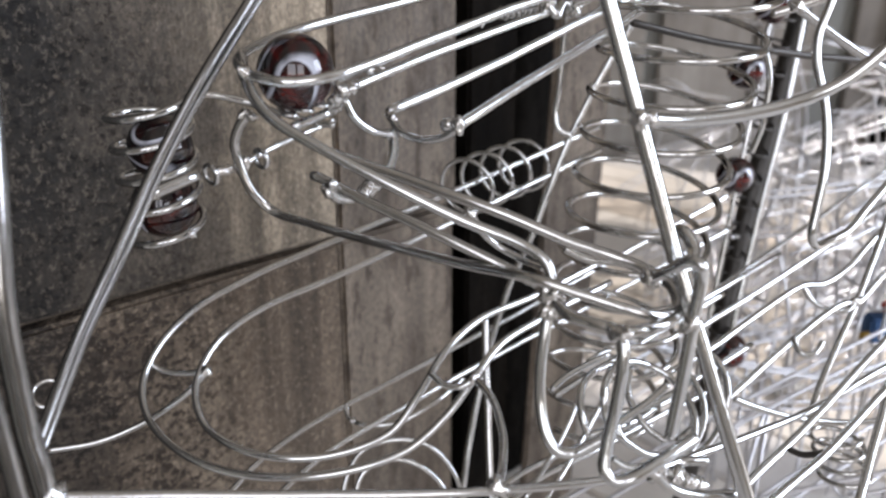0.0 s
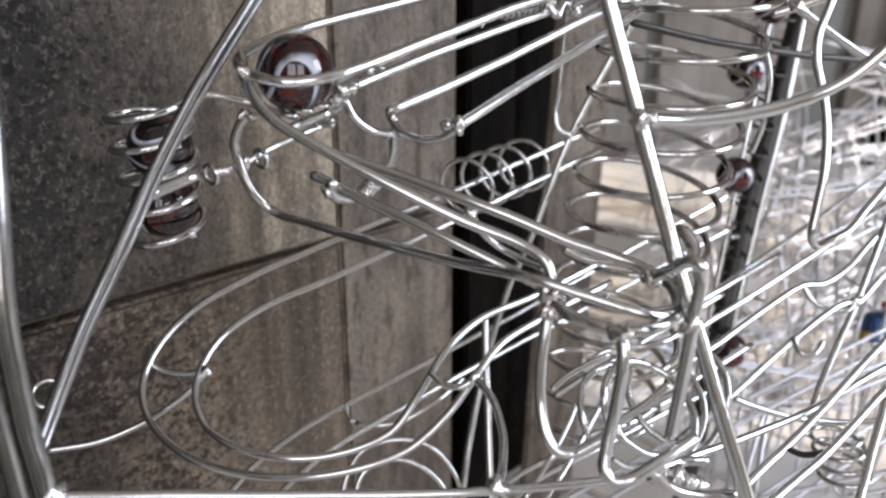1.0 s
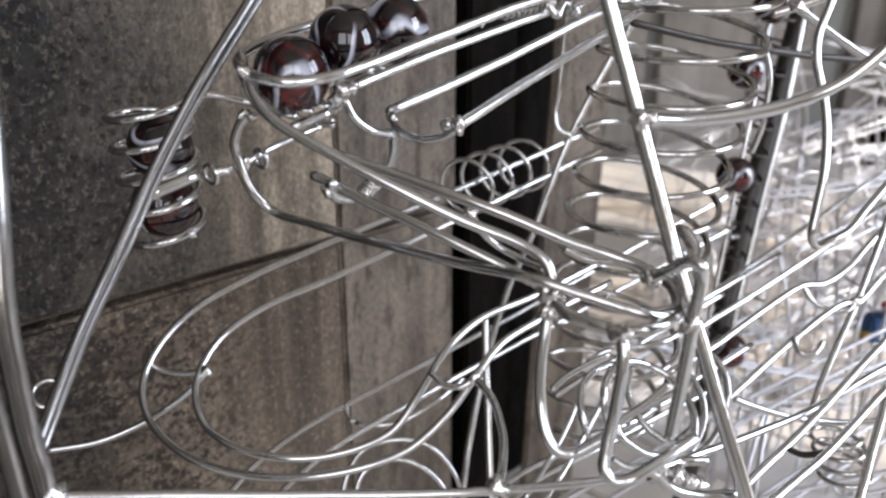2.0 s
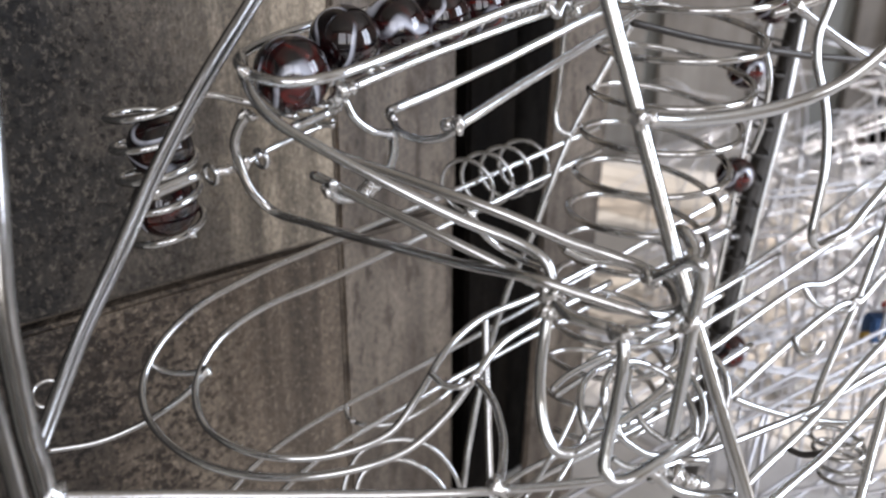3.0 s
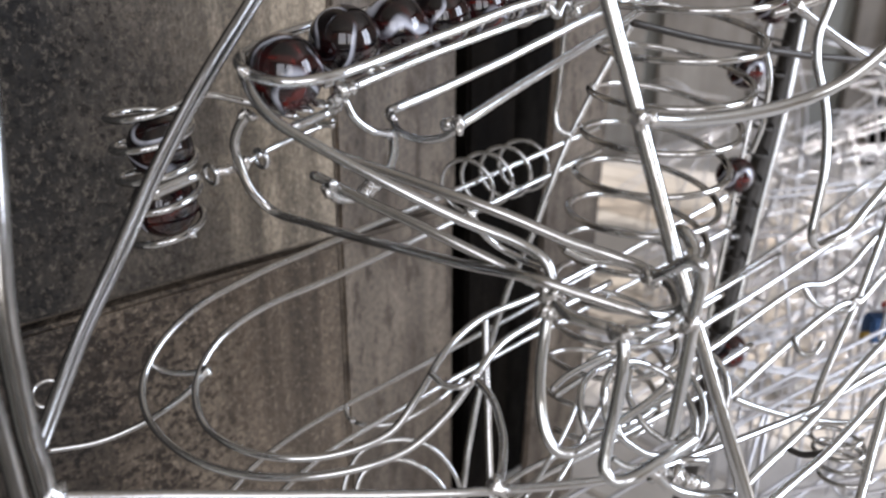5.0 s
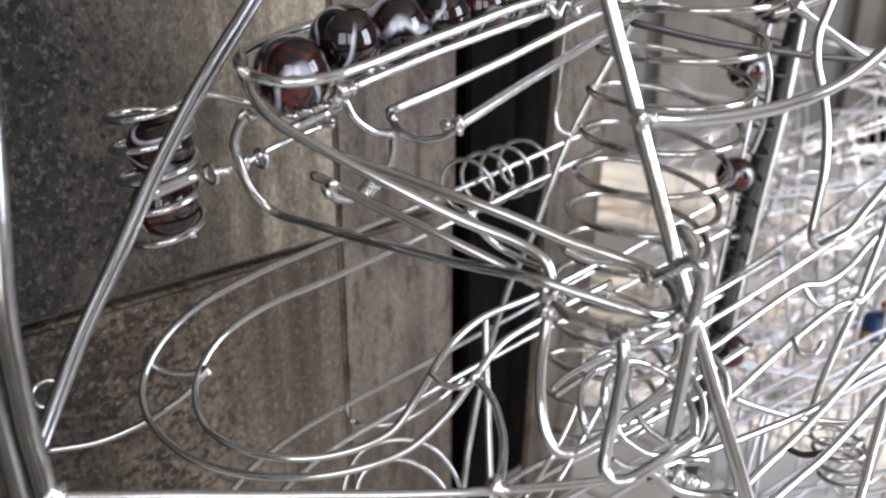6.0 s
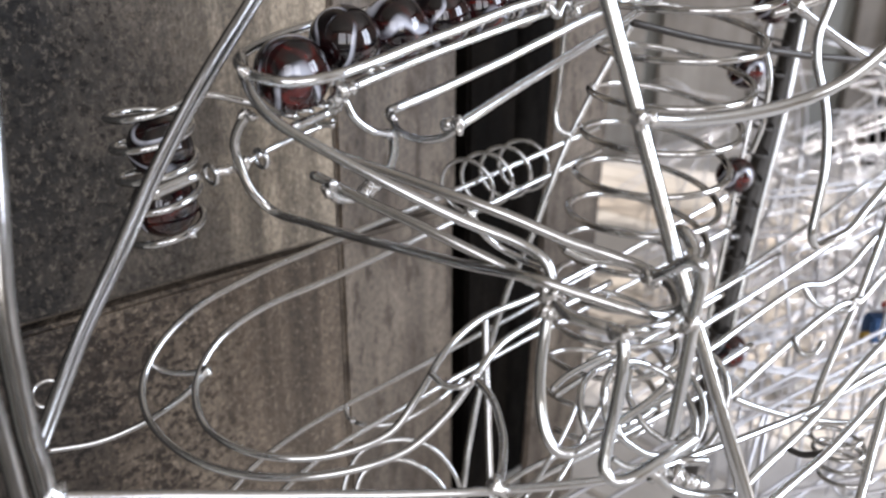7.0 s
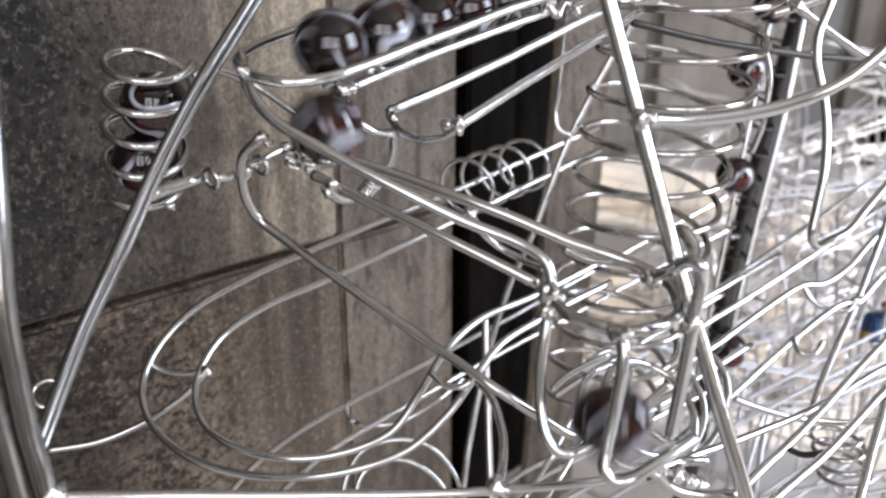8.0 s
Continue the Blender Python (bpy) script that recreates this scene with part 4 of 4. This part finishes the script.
# ---- small white bracket on the deck ----
bracket = thing("white_bracket", (0.274, 0.545, 0.881), "small white painted metal bracket standing on the deck", "bracket")
solid("foot_plate", box(0.259, 0.289, 0.538, 0.556, 0.8805, 0.8845, 0.001), WHITE_PAINT, parent=bracket)
solid("upright_plate", box(0.266, 0.272, 0.541, 0.553, 0.8846, 0.910, 0.001), WHITE_PAINT, parent=bracket)
# Brown block in place of the shadow at the bracket's foot.
solid("wood_foot", box(0.262, 0.300, 0.520, 0.5375, 0.8805, 0.889, 0.001), WALL_BOARD, parent=bracket, label="brown block standing in for the bracket's shadow")

# ---- small coloured block far off ----
block = thing("blue_block", (0.2304, 0.3804, 1.0172), "small blue painted block with a red cap on a rod", "block")
BX = Vector((0.2304, 0.3804, 1.0172))
solid("body", box(BX.x - 0.006, BX.x + 0.006, BX.y - 0.006, BX.y + 0.006, BX.z - 0.007, BX.z + 0.007, 0.0015), BLUE, parent=block)
solid("cap", box(BX.x + 0.002, BX.x + 0.010, BX.y - 0.005, BX.y + 0.005, BX.z + 0.0075, BX.z + 0.0145, 0.0015), RED, parent=block, label="red cap")
part("knob", tube([BX + Vector((-0.0095, -0.004, -0.003)), BX + Vector((-0.0062, -0.004, -0.003))], 0.005), YELLOW, block, "yellow knob")
part("stand", tube([BX - Vector((0, 0, 0.006)), Vector((BX.x, BX.y, 0.881))], 0.002, 6), STEEL_DULL, block)


# ---- marbles ----
def marble(k, label="dark maroon glass marble with white swirls"):
    bm = bmesh.new()
    bmesh.ops.create_uvsphere(bm, u_segments=40, v_segments=24, radius=0.008)
    me = bpy.data.meshes.new("marble")
    bm.to_mesh(me)
    bm.free()
    me.polygons.foreach_set("use_smooth", [True] * len(me.polygons))
    me.materials.append(MARBLES[k % 4])
    return tagged(new("marble", me), label, "marble", "glass marbles")


def on_queue(s):
    """A place on the queue track, s marbles up from the trap; beyond the eighth it climbs."""
    p = START + STEP * s
    if s > 0.5:
        p = p + Vector((-0.0005, 0, 0.0035))
    if s > 8:
        p = p + Vector((0, 0, 0.006 * (s - 8)))
    return p


for off in (-0.0052, 0.0052):
    cross = Vector((STEP.y, -STEP.x, 0)).normalized() * off - Vector((0, 0, 0.0072))
    part("feed_rail", tube(spline([on_queue(q) + cross for q in (7.4, 8, 10, 14, 19, 25)], 5), 0.0021), STEEL, queue)
QUEUE = [marble(k) for k in range(6)]
RUNNER = marble(0, "dark maroon glass marble rolling down the release track")
CAGED = [marble(1, "dark glass marble held in the spiral counterweight"), marble(3, "dark glass marble low in the spiral counterweight")]
LIFTED = [marble(0, "dark red glass marble carried by the chain lift") for k in range(4)]
for ob, p in zip(LIFTED, ((0.1377, 0.3450, 1.1830), (0.1287, 0.3407, 1.1565), (0.1261, 0.3323, 1.1131), (0.1272, 0.3154, 1.0373))):
    ob.location = p


def at(p, turn=0.0, about=(0.75, -0.66, 0)):
    return Matrix.Translation(p) @ Matrix.Rotation(radians(turn), 4, Vector(about).normalized())


LEVER_ROWS = [(0.0, 0.0), (7.82, 0.0), (7.9, 1.6), (7.95, 13.0), (7.98, 23.5), (8.0, 23.5)]


def motions():
    walk(lever, [(t, Matrix.Translation(PIVOT) @ Matrix.Rotation(radians(a), 4, AXIS)) for t, a in LEVER_ROWS])
    for ob, p in zip(CAGED, ((-0.0689, 0.1899, 1.1574), (-0.0682, 0.1860, 1.1439))):
        rows = []
        for t, a in LEVER_ROWS:
            spin = Matrix.Rotation(radians(a), 4, AXIS)
            rows.append((t, Matrix.Translation(PIVOT + spin @ (Vector(p) - PIVOT)) @ spin))
        walk(ob, rows)
    # the marble on the trap
    walk(QUEUE[0], [(0.0, at((-0.0304, 0.1656, 1.1784), 0)), (1.1, at((-0.0304, 0.1656, 1.1784), 0)), (1.2, at(START, 25)), (4.2, at(START, 25)), (4.4, at((-0.0329, 0.1646, 1.1786), 60)),
                    (4.8, at((-0.0329, 0.1646, 1.1786), 60)), (5.4, at(START, 30)), (7.86, at(START, 30)), (7.9, at((-0.0310, 0.1652, 1.1774), 32)), (7.95, at((-0.0282, 0.1656, 1.1725), 60)), (7.98, at((-0.0261, 0.1653, 1.1700), 80)), (8.0, at((-0.0246, 0.1657, 1.1669), 90))])
    # the others roll down the queue one by one
    arrive = [1.2, 1.95, 2.25, 2.6, 4.3]
    for k, (ob, t1) in enumerate(zip(QUEUE[1:], arrive)):
        s = k + 1.0
        rows = [(0.0, at(on_queue(s + 17), 0))]
        rows.append((t1 - 0.6, at(on_queue(s + 17), 0)))
        for j in range(6):
            rows.append((t1 - 0.5 + 0.1 * j, at(on_queue(s + (15.5, 12.5, 9.3, 6.2, 3.1, 0.15)[j]), 70 * (j + 1))))
        rows[-1] = (t1, at(on_queue(s + 0.12), 420))
        rows.append((t1 + 0.1, at(on_queue(s), 430)))
        rows.append((7.9, at(on_queue(s), 430)))
        rows.append((8.0, at(on_queue(s - 0.28), 475)))
        walk(ob, rows)
    # the runner: down the release track, over to the ramp, into the ring, down with the lever
    n = (0.7, 0.7, 0)
    walk(RUNNER, [(0.0, at((0.0743, 0.2701, 1.2111), 0)), (6.8, at((0.0743, 0.2701, 1.2111), 0)), (7.1, at((0.0400, 0.2327, 1.1904), 60)), (7.2, at((0.0335, 0.2160, 1.1893), 130)), (7.3, at((0.0262, 0.2038, 1.1872), 210)), (7.4, at((0.0121, 0.1887, 1.1804), 290)),
                  (7.5, at((0.0008, 0.1757, 1.1774), 370)), (7.55, at((-0.0055, 0.1656, 1.1695), 420)), (7.6, at((-0.0084, 0.1568, 1.1608), 440)), (7.65, at((-0.0051, 0.1520, 1.1616), 420)), (7.7, at((-0.0010, 0.1484, 1.1603), 380)), (7.75, at((0.0082, 0.1453, 1.1576), 330)),
                  (7.8, at((0.0178, 0.1430, 1.1543), 270)), (7.85, at((0.0284, 0.1426, 1.1475), 200)), (7.88, at((0.0321, 0.1401, 1.1434), 170)), (7.9, at((0.0327, 0.1396, 1.1421), 155)), (7.92, at((0.0328, 0.1388, 1.1398), 140)), (7.95, at((0.0329, 0.1360, 1.1292), 110)), (7.98, at((0.0329, 0.1343, 1.1212), 90)), (8.0, at((0.0328, 0.1333, 1.1160), 82))])


motions()
